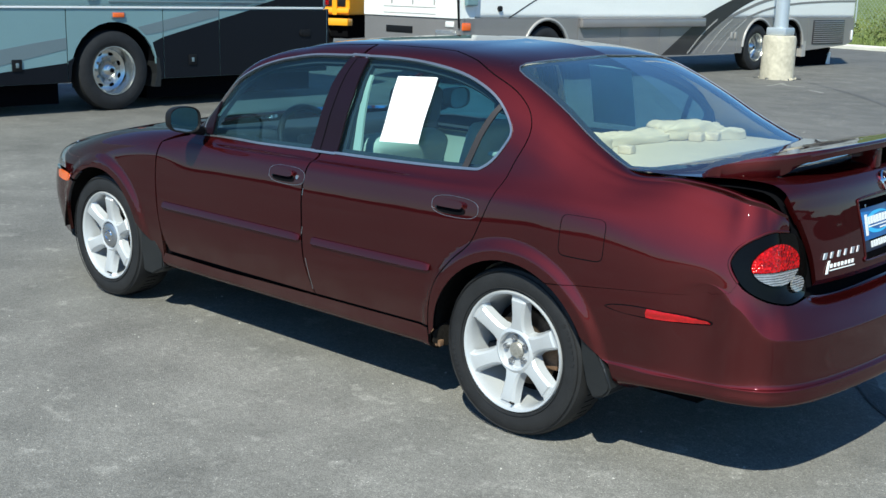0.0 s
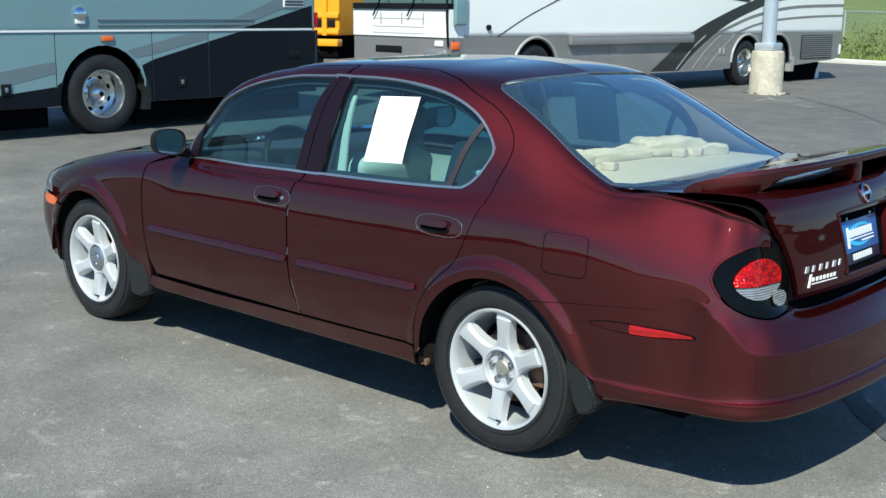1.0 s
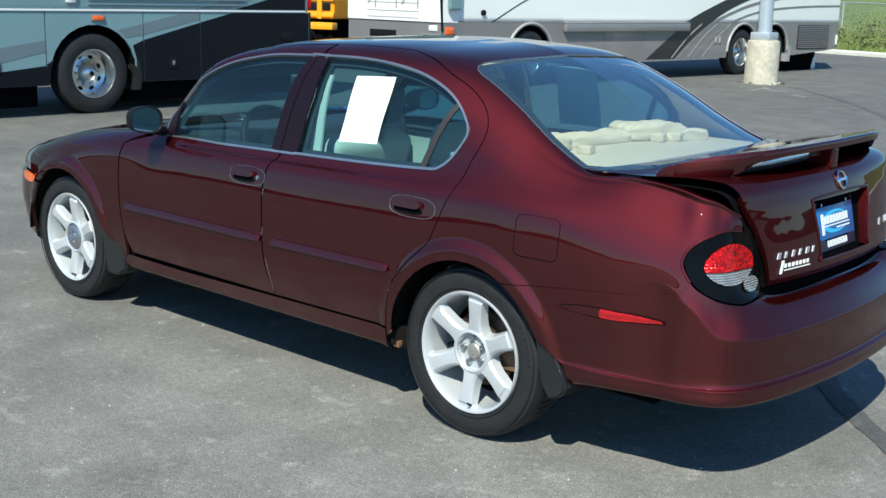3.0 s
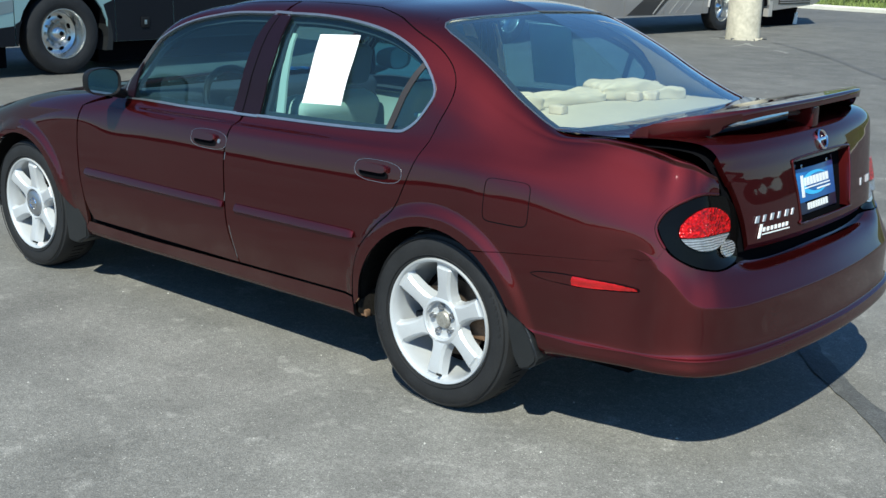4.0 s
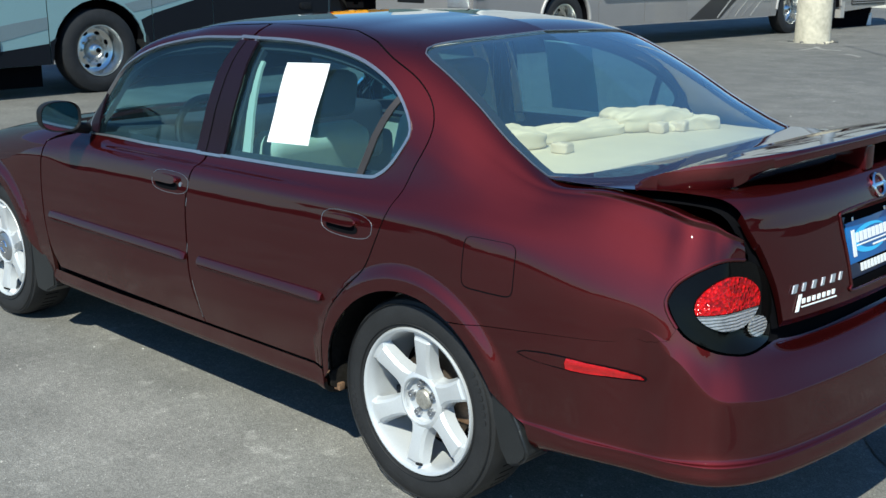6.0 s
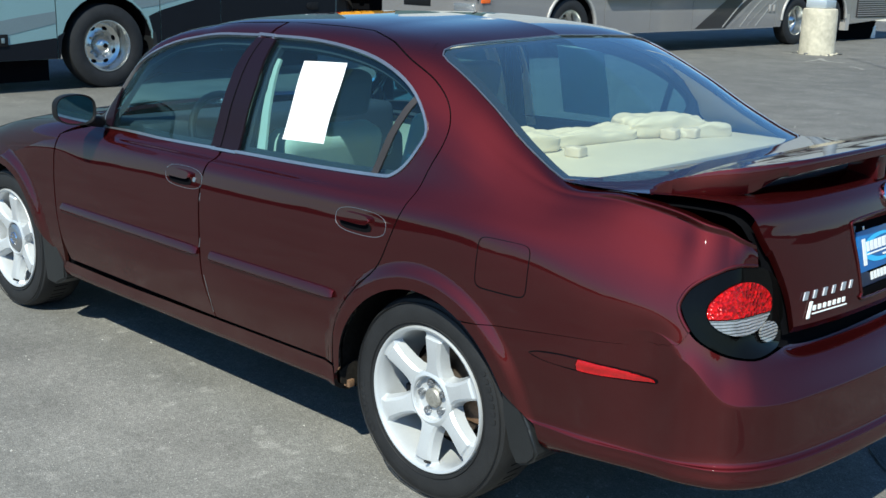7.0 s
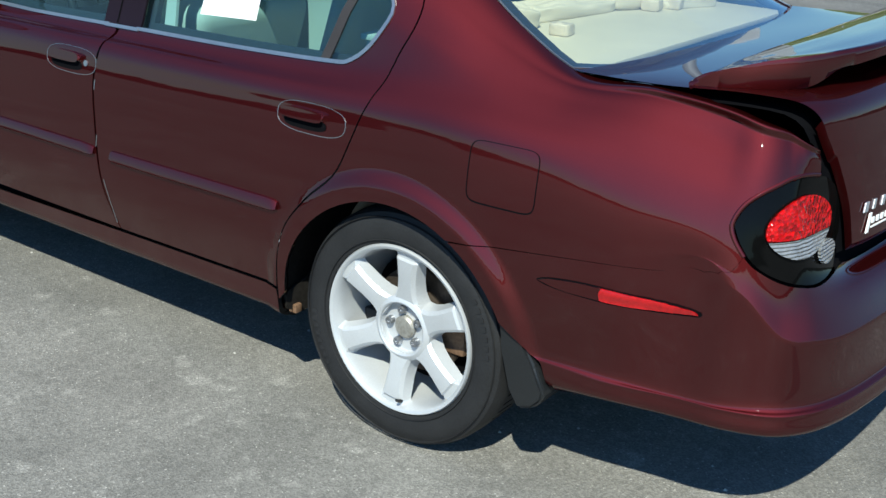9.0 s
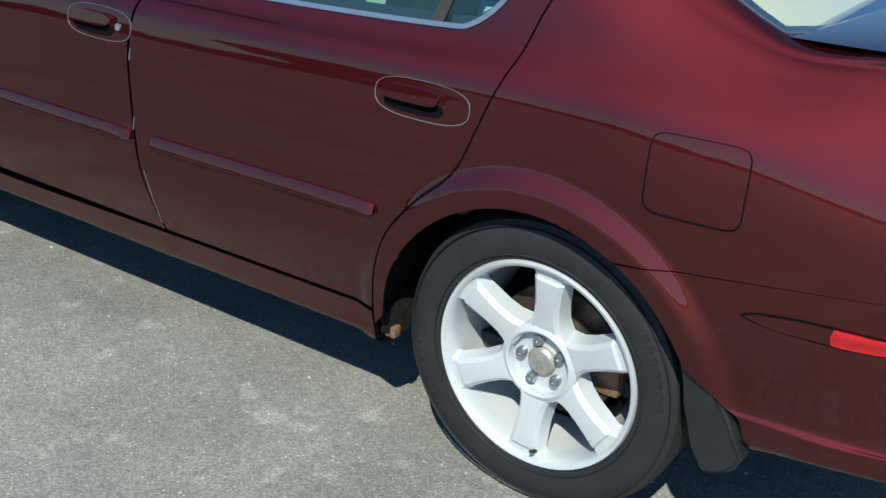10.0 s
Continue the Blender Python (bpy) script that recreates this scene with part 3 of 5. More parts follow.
win_front = SZ((-1.955, .94), (-1.54, .945), (-1.17, .953)) + SZ((-1.138, 1.10), (-1.105, 1.24), (-1.06, 1.362)) + spline(SZ((-1.30, 1.352), (-1.50, 1.32), (-1.68, 1.255), (-1.82, 1.16), (-1.96, 1.02)), 4)
frame_top_r = [(tx(x), vz(tx(x), z)) for x, z in [(-.57, 1.405), (-.80, 1.412), (-1.005, 1.411)]]
door_r = spline(SZ(*door_mid), 4)[:-1] + SZ((-1.12, .948), (-1.075, 1.15), (-1.018, 1.36)) + frame_top_r[::-1] + spline(SZ(*door_rear[::-1]), 4)
door_f = spline(SZ(*door_front), 4) + SZ((-2.06, .93), (-2.02, .99), (-1.86, 1.18), (-1.71, 1.285), (-1.52, 1.355), (-1.32, 1.39), (-1.012, 1.409)) + SZ((-1.026, 1.36), (-1.085, 1.15), (-1.13, .948)) + spline(SZ(*door_mid), 4)[::-1]
panel("rear_door", door_r, PAINT, CAR, [win_rear], st=.03, sv=.2, gap=.0045)
# near-black strip behind each shut line, standing in for shade in the gap
for d in (door_r, door_f):
    panel("door_gap_shade", shrink(d, -.006), DARK, CAR, [shrink(d, .014)], off=-.011, flange=0, gap=0)
panel("front_door", door_f, PAINT, CAR, [win_front], gap=.004)

fender = spline(SZ((-2.20, .30), (-2.20, .44), (-2.228, .61), (-2.24, .75), (-2.225, .885)), 4) + [(tx(-2.10), 8.3), (tx(-2.2), 8.5), (tx(-2.75), 8.4), (tx(-3.2), 8.0)] + SZ((-3.24, .70), (-3.17, .63), (-3.10, .62)) + arc(1, 132, 22) + SZ((-2.35, .42), (-2.26, .345), (-2.24, .30))
panel("front_fender", fender, PAINT, CAR, st=.02, sv=.13)
glass_l = XW((-.278, .572), (-.14, .597), (0, .622), (.2, .660), (.36, .684))
LAMP_LIP = [(1.128, .905), (1.055, .911), (.99, .908), (.950, .900), (.903, .884), (.862, .856), (.842, .816), (.852, .784), (.878, .750)]
quarter = SZ((-.386, .318), (-.388, .345)) + spline(SZ(*door_rear), 4)[1:] + SZ((-.57, 1.405)) + [(tx(-.42), 11.6), (tx(-.30), 11.5)] + glass_l + [(tx(.42), 11.02), (tx(.5), 11.08), (tx(.6), 11.1), (tx(.78), 11.11), (tw(.79), 11.11), (tw(.755), 11.12), (tw(.72), 11.1), (tw(.69), 11.05), (tw(.665), 10.8), (tw(.65), 10.3)] + TZ(*spline(LAMP_LIP, 4)) + TZ((.855, .716), (.83, .708), (.80, .703), (.72, .689)) + SZ((.72, .689), (.50, .67), (.25, .645)) + arc(0, 61, 176)
panel("quarter_panel", quarter, PAINT, CAR, gap=0, st=.012, sv=.0625, flange=.008)
roof = [(tx(-.57), vz(tx(-.57), 1.405)), (tx(-.42), 11.6), (tx(-.30), 11.5)] + XW((-.278, .572), (-.238, .40), (-.222, .2)) + [(tx(-.217), 13), (tx(-1.28), 13)] + XW((-1.30, .3), (-1.38, .5)) + [(tx(-1.42), 11.15)] + SZ((-1.32, 1.39), (-1.065, 1.408), (-.80, 1.412))
lip = np.array(TZ(*spline(LAMP_LIP, 6)))                   # rolled edge over the tail lamp
lp_, ln_ = skin(lip[:, 0], lip[:, 1])
for s in (-1, 1):
    part("lamp_lip", tube(bmesh.new(), [(p - n * .004) * (1, s, 1) for p, n in zip(lp_, ln_)], .0062, 8), PAINT, CAR, "", 80)
panel("roof", roof, PAINT, CAR, joined=True, gap=0, flange=.012)
pillar_a = SZ((-2.06, .93), (-2.02, .99), (-1.86, 1.18), (-1.71, 1.285), (-1.52, 1.355), (-1.32, 1.39)) + [(tx(-1.42), 11.15)] + XW((-1.55, .60), (-1.75, .65), (-2.0, .70), (-2.12, .72))
panel("front_pillar", pillar_a, PAINT, CAR, gap=.001)
hood = [(tx(-2.12), 8.6), (tx(-2.2), 8.55), (tx(-2.75), 8.45), (tx(-3.2), 8.1), (tx(-3.26), 8.4), (tx(-3.28), 13), (tx(-2.10), 13)]
panel("bonnet", hood, PAINT, CAR, joined=True, st=.08)
rocker = [(tx(-2.21), .1)] + SZ((-2.21, .30), (-2.19, .335), (-1.7, .33), (-1.07, .338), (-.395, .345), (-.385, .30)) + [(tx(-.385), .1)]
panel("rocker_panel", rocker, PAINT, CAR, gap=.001)
bumper_r = arc(0, 60, 24, 14) + SZ((.385, .432), (.445, .385), (.462, .335)) + [(tx(.47), .6)] + [(t, 0.1) for t in np.linspace(tx(.5), T1, 24)] + [(T1, 6.0)] + [(t, 6.0) for t in (tw(.2), tw(.40), tw(.49))] + TZ(*spline([(1.254, .678), (1.196, .677), (1.09, .673), (.98, .692), (.908, .724), (.878, .750)], 4)) + TZ((.855, .716), (.83, .708), (.80, .703), (.72, .689)) + SZ((.72, .689), (.50, .67), (.26, .645))
panel("rear_bumper", bumper_r, PAINT, CAR, joined=True, st=.012, sv=.0625, gap=.0008)
bumper_f = arc(1, 134, 176, 16) + SZ((-3.13, .30)) + [(t, .1) for t in np.linspace(tx(-3.18), T0, 16)] + [(T0, 4.6), (tx(-3.5), 4.6)] + SZ((-3.24, .62), (-3.12, .61))
panel("front_bumper", bumper_f, PAINT, CAR, joined=True, st=.05)
panel("headlamp", SZ((-3.18, .635), (-3.25, .70)) + [(tx(-3.26), 7.6), (tx(-3.35), 7.8), (tx(-3.56), 7.8), (tx(-3.56), 4.8), (tx(-3.3), 4.8)], CLEAR_LENS, CAR)
panel("grille", [(tx(-3.58), 7.8), (T0, 7.8), (T0, 4.8), (tx(-3.58), 4.8)], DARK, CAR, joined=True)
panel("nose_panel", [(tx(-3.28), 8.05), (tx(-3.28), 13), (T0, 13), (T0, 8.0)], PAINT, CAR, joined=True)

# glass and its bright surround
panes = panel("door_glass", shrink(win_rear, -.006), GLASS, CAR, off=-.008, flange=0, gap=0)
panes += panel("door_glass", shrink(win_front, -.006), GLASS, CAR, off=-.008, flange=0, gap=0)
for w in (win_rear, win_front):
    o, i = ring(w, .004, .0048)
    panel("window_trim", o, SATIN, CAR, [i], off=.004, gap=0, flange=.012)
corner = [(-.14, .593), (-.19, .586), (-.228, .572), (-.248, .545), (-.252, .505), (-.244, .45), (-.236, .39)]
rear_glass = XW(*corner[1:], (-.222, .2)) + [(tx(-.217), 13), (tx(.46), 13)] + XW((.45, .3), (.42, .55), (.36, .679)) + XW((.2, .655), (0, .617), (-.14, .593))
panel("pillar_corner", XW((-.280, .574), (-.14, .597), *corner[1:], (-.238, .395)), PAINT, CAR, gap=0, flange=.004, off=-.0006, st=.02, sv=.2)
screen = [(tx(-1.28), 13)] + XW((-1.30, .3), (-1.38, .5)) + [(tx(-1.42), 11.15)] + XW((-1.55, .60), (-1.75, .65), (-2.0, .70)) + [(tx(-2.07), vw(tx(-2.07), .5)), (tx(-2.08), 13)]
panes += panel("rear_window", rear_glass, GLASS_REAR, CAR, joined=True, off=-.006, flange=0, gap=.002)
panes += panel("windscreen", screen, GLASS_SCREEN, CAR, joined=True, off=-.006, flange=0, gap=.002)
for ob in panes:
    ob.visible_shadow = False                               # lets the daylight in
k = next(i for i, p in enumerate(rear_glass) if p[1] == 13)
out_e = rear_glass[k + 1:] + rear_glass[:k + 1]
in_e = shrink(out_e, .030)
in_e[0], in_e[-1] = (in_e[0][0], 13.0), (in_e[-1][0], 13.0)
panel("rear_window_band", out_e + in_e[::-1], BLACK_TRIM, CAR, off=-.009, flange=0, gap=0, joined=True)
panel("rear_window_seal", shrink(out_e, -.0015) + shrink(out_e, .0015)[::-1], SATIN, CAR, off=.001, flange=.003, gap=0, joined=True)

# near-black sheets: shade painted inside the body, seen through gaps and under the lid
inner = SZ((-2.3, .27), (-2.3, .92), (-1.1, .935), (-.25, .96), (.3, .95), (.84, .86), (.84, .70), (.84, .46)) + SZ((.42, .46)) + arc(0, 20, 176, grow=.015) + SZ((-.40, .27))
panel("inner_shade", inner, DARK, CAR, off=-.03, flange=0, gap=0)
panel("boot_shade", [(tx(.40), 10.9), (tx(.82), 10.9), (tx(.82), 13), (tx(.40), 13)], DARK, CAR, off=-.03, flange=0, gap=0, joined=True)
panel("tail_shade", [(tw(.62), 5.9), (T1, 5.9), (T1, 10.5), (tw(.62), 10.5)], DARK, CAR, off=-.012, flange=0, gap=0, joined=True)
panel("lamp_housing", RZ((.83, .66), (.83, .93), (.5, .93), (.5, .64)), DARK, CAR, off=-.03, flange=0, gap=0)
panel("boot_edge_shade", [(tx(.40), 10.6), (tx(.6), 10.6), (tx(.80), 10.6), (tw(.72), 10.4), (tw(.58), 10.3), (tw(.58), 11.4), (tx(.6), 11.4), (tx(.40), 11.3)], DARK, CAR, off=-.02, flange=0, gap=0)
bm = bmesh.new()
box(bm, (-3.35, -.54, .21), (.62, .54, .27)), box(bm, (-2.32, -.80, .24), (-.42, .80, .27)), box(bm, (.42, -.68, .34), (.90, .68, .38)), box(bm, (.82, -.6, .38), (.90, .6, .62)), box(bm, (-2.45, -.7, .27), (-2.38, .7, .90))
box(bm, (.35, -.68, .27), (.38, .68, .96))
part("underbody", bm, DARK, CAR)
for cx, r in ((0, .40), (-2.75, .41)):
    for s in (-1, 1):
        bm, _ = lathe(bmesh.new(), [(r - .02, s * .868), (r, s * .84), (r, s * .52), (.05, s * .52)], 40, "y", (cx, 0, .32))
        bmesh.ops.delete(bm, geom=[v for v in bm.verts if v.co.z < .26], context="VERTS")
        part("wheel_arch_liner", bm, LINER, CAR, "", 60)

# pillars, mouldings, handles, fuel flap, markers
panel("pillar_trim", SZ((-1.186, .960), (-1.020, .963), (-.975, 1.20), (-.966, 1.352), (-1.072, 1.352), (-1.120, 1.24), (-1.153, 1.10)), PILLAR, CAR, off=.0055, flange=.008, gap=0)
for z0, z1, x0, x1 in ((.947, .957, -1.18, -1.03), (1.358, 1.367, -1.075, -.975)):      # bright rail carried across the door pillar
    panel("window_trim", SZ((x0, z0), (x1, z0 + (.003 if z0 < 1 else 0)), (x1, z1 + (.003 if z0 < 1 else 0)), (x0, z1)), SATIN, CAR, off=.006, flange=.010, gap=0)
panel("pillar_seam", SZ((-1.128, .962), (-1.121, .962), (-1.080, 1.15), (-1.029, 1.352), (-1.034, 1.352), (-1.086, 1.15)), DARK, CAR, off=.0062, flange=0, gap=0)
panel("sail_trim", SZ((-1.965, .948), (-1.895, .948), (-1.868, 1.108), (-1.885, 1.094), (-1.945, 1.016)), PILLAR, CAR, off=.003, flange=.008, gap=0)
panel("window_bar", SZ((-.325, .985), (-.295, .985), (-.165, 1.25), (-.19, 1.255)), material("bar_trim", (.030, .025, .025), .6), CAR, off=-.004, flange=.006, gap=0)


def moulding(x0, x1, z0, z1, half):
    """A rub strip along the doors, its face leaning a little upwards, with rounded ends."""
    bm, rows = bmesh.new(), []
    xs = [x0 + (x1 - x0) * u for u in (0, .004, .012, .03, .25, .5, .75, .94, .97, .99, 1)]
    for i, x in enumerate(xs):
        end = (.25, .75, .95)[i] if i < 3 else ((.62, .8, .92)[len(xs) - 1 - i] if i > len(xs) - 4 else 1)
        zc, t = z0 + (z1 - z0) * (x - x0) / (x1 - x0), tx(x)
        prof = [(-1, 0), (-.96, .010), (-.75, .0135), (.3, .0095), (.85, .0055), (1, 0)]
        p, nn = skin([t] * 6, [vz(t, zc + a * half * end) for a, _ in prof])
        rows.append([p[k] + nn[k] * (o * min(1, end + .2)) for k, (_, o) in enumerate(prof)])
    for s in (-1, 1):
        b2 = bmesh.new()
        vs = [[b2.verts.new((q[0], q[1] * s, q[2])) for q in r] for r in rows]
        for m, o in zip(vs, vs[1:]):
            for k in range(5):
                b2.faces.new((m[k], m[k + 1], o[k + 1], o[k]))
        b2.faces.new(vs[0]), b2.faces.new(vs[-1])
        part("door_moulding", b2, PAINT, CAR, "", 40)


moulding(-1.075, -.385, .584, .590, .018)
moulding(-2.17, -1.15, .585, .585, .018)


def oval(x0, x1, z0, z1, n=28, p=2.8):
    out = []
    for k in range(n):
        a = 2 * math.pi * k / n
        c, s = math.cos(a), math.sin(a)
        out.append(((x0 + x1) / 2 + (x1 - x0) / 2 * math.copysign(abs(c) ** (2 / p), c), (z0 + z1) / 2 + (z1 - z0) / 2 * math.copysign(abs(s) ** (2 / p), s)))
    return out


for x in (-.285, -1.265):
    o = SZ(*oval(x - .118, x + .118, .803, .882))
    panel("handle_rim", o, SATIN, CAR, [shrink(o, .0015)], off=.0010, flange=.004, gap=0, st=.03)
    panel("handle_recess", shrink(o, .003), PAINT, CAR, off=-.0005, flange=0, gap=0, st=.03)
    # flat near-black oval paints the shade under the grip
    i = SZ(*oval(x - .092, x + .055, .813, .845))
    panel("handle_pocket_shade", i, DARK, CAR, off=.0014, flange=0, gap=0, st=.03)
    panel("door_handle", SZ(*oval(x - .094, x + .048, .836, .866, p=4)), PAINT, CAR, off=.016, flange=.015, gap=0, st=.02, sv=.12, slope=.006)
    if x < -1:
        panel("door_lock", SZ(*oval(x + .062, x + .080, .832, .850, 14, 2)), SATIN, CAR, off=.003, flange=.003, gap=0)
f = SZ(*oval(.215, .398, .745, .892, 36, 7))
panel("fuel_flap_gap", shrink(f, -.0010), DARK, CAR, [shrink(f, .0018)], off=.0008, flange=0, gap=0, st=.03, sides=(-1,))
mk = [(.42, .601), (.45, .611), (.52, .619), (.60, .620), (.70, .616), (.79, .609), (.80, .602), (.74, .594), (.65, .588), (.55, .587), (.46, .592)]
mo = SZ(*spline(mk + mk[:1], 3)[:-1])
panel("marker_gap", shrink(mo, -.0012), DARK, CAR, [shrink(mo, .001)], off=.001, flange=0, gap=0, st=.03)
panel("side_marker", SZ((.578, .589), (.574, .604), (.579, .618), (.60, .6185), (.70, .6145), (.788, .608), (.797, .602), (.74, .595), (.65, .589), (.60, .588)), MARKER_RED, CAR, off=.004, flange=.004, gap=0, st=.03, label="glossy red side marker lens")
panel("marker_base", SZ((.425, .601), (.45, .610), (.52, .6175), (.576, .6185), (.571, .604), (.575, .5885), (.50, .589), (.46, .593)), PAINT, CAR, off=.003, flange=.003, gap=0, st=.03)
panel("front_marker", SZ(*oval(-3.31, -3.075, .572, .622, 20, 2.6)), AMBER, CAR, off=.004, flange=.004, gap=0, st=.03, label="amber front side marker lens")

# worn paint along the door edge, jacking point
for a, b in (((-1.118, .50), (-1.082, .365)), ((-1.138, .635), (-1.143, .60)), ((-1.147, .80), (-1.150, .77))):
    q = SZ((a[0] - .0015, a[1]), (a[0] + .0015, a[1]), (b[0] + .0015, b[1]), (b[0] - .0015, b[1]))
    panel("edge_chip", q, SATIN, CAR, off=.0012, flange=0, gap=0, sides=(-1,))

for s in (-1, 1):
    part("sill_end", prism(bmesh.new(), [(s * .60, .25), (s * .80, .25), (s * .855, .277), (s * .862, .325), (s * .60, .40)], -.394, -.386, "x"), LINER, CAR)
    box_part("jacking_bracket", (-.386, min(s * .835, s * .81), .258), (-.372, max(s * .835, s * .81), .284), RUST, CAR, .004)

# tail lamps
lamp = TZ(*spline([(.850, .813), (.870, .850), (.910, .877), (.960, .894), (1.035, .903), (1.116, .900), (1.169, .892), (1.22, .86), (1.25, .80), (1.255, .73), (1.24, .694), (1.196, .685), (1.09, .681), (.983, .700), (.912, .730), (.872, .773), (.850, .813)], 4))[:-1]
panel("tail_lamp", shrink(lamp, -.004), material("smoked_lens", (.003, .003, .003), .05, 0, 0, spec=.12), CAR, off=-.003, gap=.001, st=.016, sv=.125, label="smoked black tail lamp with round lenses")


def round_lens(name, w, z, r, mat, z0=-9.0, z1=9.0, off=.006, label="", wide=1.0):
    tc = tw(w)
    lo, hi = math.asin(max((z0 - z) / r, -1)), math.asin(min((z1 - z) / r, 1))
    arcs = [math.pi - a for a in np.linspace(hi, lo, 22)] + list(np.linspace(lo, hi, 22))
    pts = [(tc + wide * r * math.cos(a), z + r * math.sin(a)) for a in arcs]
    pts = [p for i, p in enumerate(pts) if math.hypot(p[0] - pts[i - 1][0], p[1] - pts[i - 1][1]) > 1e-4]
    full = []
    for i, p in enumerate(pts):
        o = pts[i - 1]
        n = max(1, int(math.hypot(p[0] - o[0], p[1] - o[1]) / .012))
        full += [(o[0] + (p[0] - o[0]) * j / n, o[1] + (p[1] - o[1]) * j / n) for j in range(1, n + 1)]
    pts = full
    panel(name, [(t, vz(t, q)) for t, q in pts], mat, CAR, off=off, flange=.006, gap=.0005, st=.02, sv=.12, label=label)


round_lens("stop_lens", .7175, .803, .066, RED_LENS, z0=.783, wide=2.08, label="round red stop lamp lens")
round_lens("turn_lens", .7175, .803, .066, CLEAR_LENS, z1=.781, wide=2.08, label="clear ribbed lower lens")
round_lens("reverse_lens", .609, .731, .027, CLEAR_LENS, off=.008, wide=1.75, label="small clear round reversing lens")

# boot lid, standing ajar, with the wing on it
LID = [(.46, 1.052, .69), (.60, 1.066, .702), (.75, 1.078, .698), (.86, 1.080, .685), (.94, 1.069, .648), (.985, 1.042, .628), (1.006, .99, .602), (1.022, .92, .562), (1.04, .83, .526), (1.05, .738, .507)]
lp = np.array([tuple(p) for p in curve(LID, 6)])


def lid_at(i, a):
    """A place of the lid: along its profile, and from -1 to 1 across."""
    x, z, w = lp[i]
    rear = min(max((x - .6) / .4, 0), 1)
    q = abs(a) ** 2.2
    front = min(max((.72 - x) / .26, 0), 1) ** 2
    drop = .008 - .004 * front - .003 * rear + .006 * (1 - front) * abs(a) ** 8
    bow = .054 - .014 * min(max((1.0 - z) / .25, 0), 1)
    return np.array((x - bow * rear * q - .008 * abs(a) ** 10 - .085 * front * a * a, a * w, z - drop * q if i < 40 else z - drop * q * .3))


A = np.linspace(-1, 1, 81)
grid = [[lid_at(i, a) for a in A] for i in range(len(lp))]
nv = len(A)
verts = [p for row in grid for p in row]
faces = []
for i in range(len(lp) - 1):
    for j in range(nv - 1):
        c = np.mean([grid[i][j], grid[i + 1][j + 1]], axis=0)
        if .768 < c[2] < .965 and abs(A[j] + A[j + 1]) < .8 and c[0] > .97:
            continue                                        # recess for the number plate
        faces.append((i * nv + j, (i + 1) * nv + j, (i + 1) * nv + j + 1, i * nv + j + 1))
border = {}
for f in faces:
    for a, b in zip(f, f[1:] + f[:1]):
        border[(a, b)] = border.get((a, b), 0) + 1
for (a, b) in list(border):
    if (b, a) in border:
        continue
    pa, pb = Vector(verts[a]), Vector(verts[b])
    mid = (pa + pb) / 2
    back = abs(mid.y) < .26 and mid.x > .95 and mid.z > .765
    sh = Vector((-.062, 0, 0)) if back else (Vector((-.008, -.060 * np.sign(mid.y), -.006)) if abs(mid.y) > .4 and mid.x < .93 else Vector((-.015, -.010 * np.sign(mid.y) if abs(mid.y) > .3 else 0, -.022)))
    k = len(verts)
    verts += [pa, pb, pb + sh, pa + sh]
    faces.append((k + 1, k, k + 3, k + 2))
link("boot_lid", verts, faces, PAINT, CAR, "burgundy boot lid standing slightly open")
# near-black shell under the lid, in place of the shade there
inn = [[grid[i][j] - np.array((.03, 0, .03)) for j in range(0, nv, 4)] for i in range(0, len(lp), 3)]
m2 = len(inn[0])
link("lid_lining", [p for r in inn for p in r], [(i * m2 + j, i * m2 + j + 1, (i + 1) * m2 + j + 1, (i + 1) * m2 + j) for i in range(len(inn) - 1) for j in range(m2 - 1)], DARK, CAR)


def lid_x(z, y=0.0):
    bow = (.054 - .014 * min(max((1.0 - z) / .25, 0), 1)) * (abs(y) / float(np.interp(-z, -lp[30:, 1], lp[30:, 2]))) ** 2.2
    return float(np.interp(-z, -lp[30:, 1], lp[30:, 0])) - bow


bm = bmesh.new()
vs = [[bm.verts.new((lid_x(z) - .060, y, z)) for y in np.linspace(-.25, .25, 5)] for z in (.98, .90, .82, .755)]
for a, b in zip(vs, vs[1:]):
    for k in range(4):
        bm.faces.new((a[k], b[k], b[k + 1], a[k + 1]))
part("plate_recess", bm, PAINT, CAR)
rim = [(-.4, .775), (-.41, .86), (-.405, .955), (-.36, .976), (0, .982), (.36, .976), (.405, .955), (.41, .86), (.4, .775), (.36, .760), (-.36, .760), (-.4, .775)]
rim = [(a * float(np.interp(-z, -lp[30:, 1], lp[30:, 2])), z) for a, z in rim]
rec = curve([(lid_x(z, y) + .001, y, z) for y, z in rim], 4)
part("recess_lip", tube(bmesh.new(), rec, .0045, 8, False), PAINT, CAR, "", 60)

WING = [(0, .735, 1.120, .985, 1.160, .026), (.25, .732, 1.118, .978, 1.160, .026), (.40, .712, 1.110, .962, 1.158, .028), (.50, .694, 1.100, .924, 1.152, .040), (.56, .682, 1.090, .892, 1.147, .066), (.61, .670, 1.082, .856, 1.141, .072),
        (.645, .660, 1.076, .810, 1.131, .064), (.668, .654, 1.072, .765, 1.117, .050), (.680, .650, 1.068, .715, 1.100, .034), (.684, .650, 1.064, .675, 1.076, .012)]
WING = [tuple(p) for p in curve(WING, 9)]
rows = []
for w, lx, lz, qx, qz, h in [(-a, *r) for a, *r in WING[:0:-1]] + WING:
    sec = [(lx, lz), (lx + .02, lz + .010)] + [(lx + (qx - lx) * u, lz + (qz - lz) * u + .007 * math.sin(math.pi * u)) for u in (.3, .5, .7, .88)]
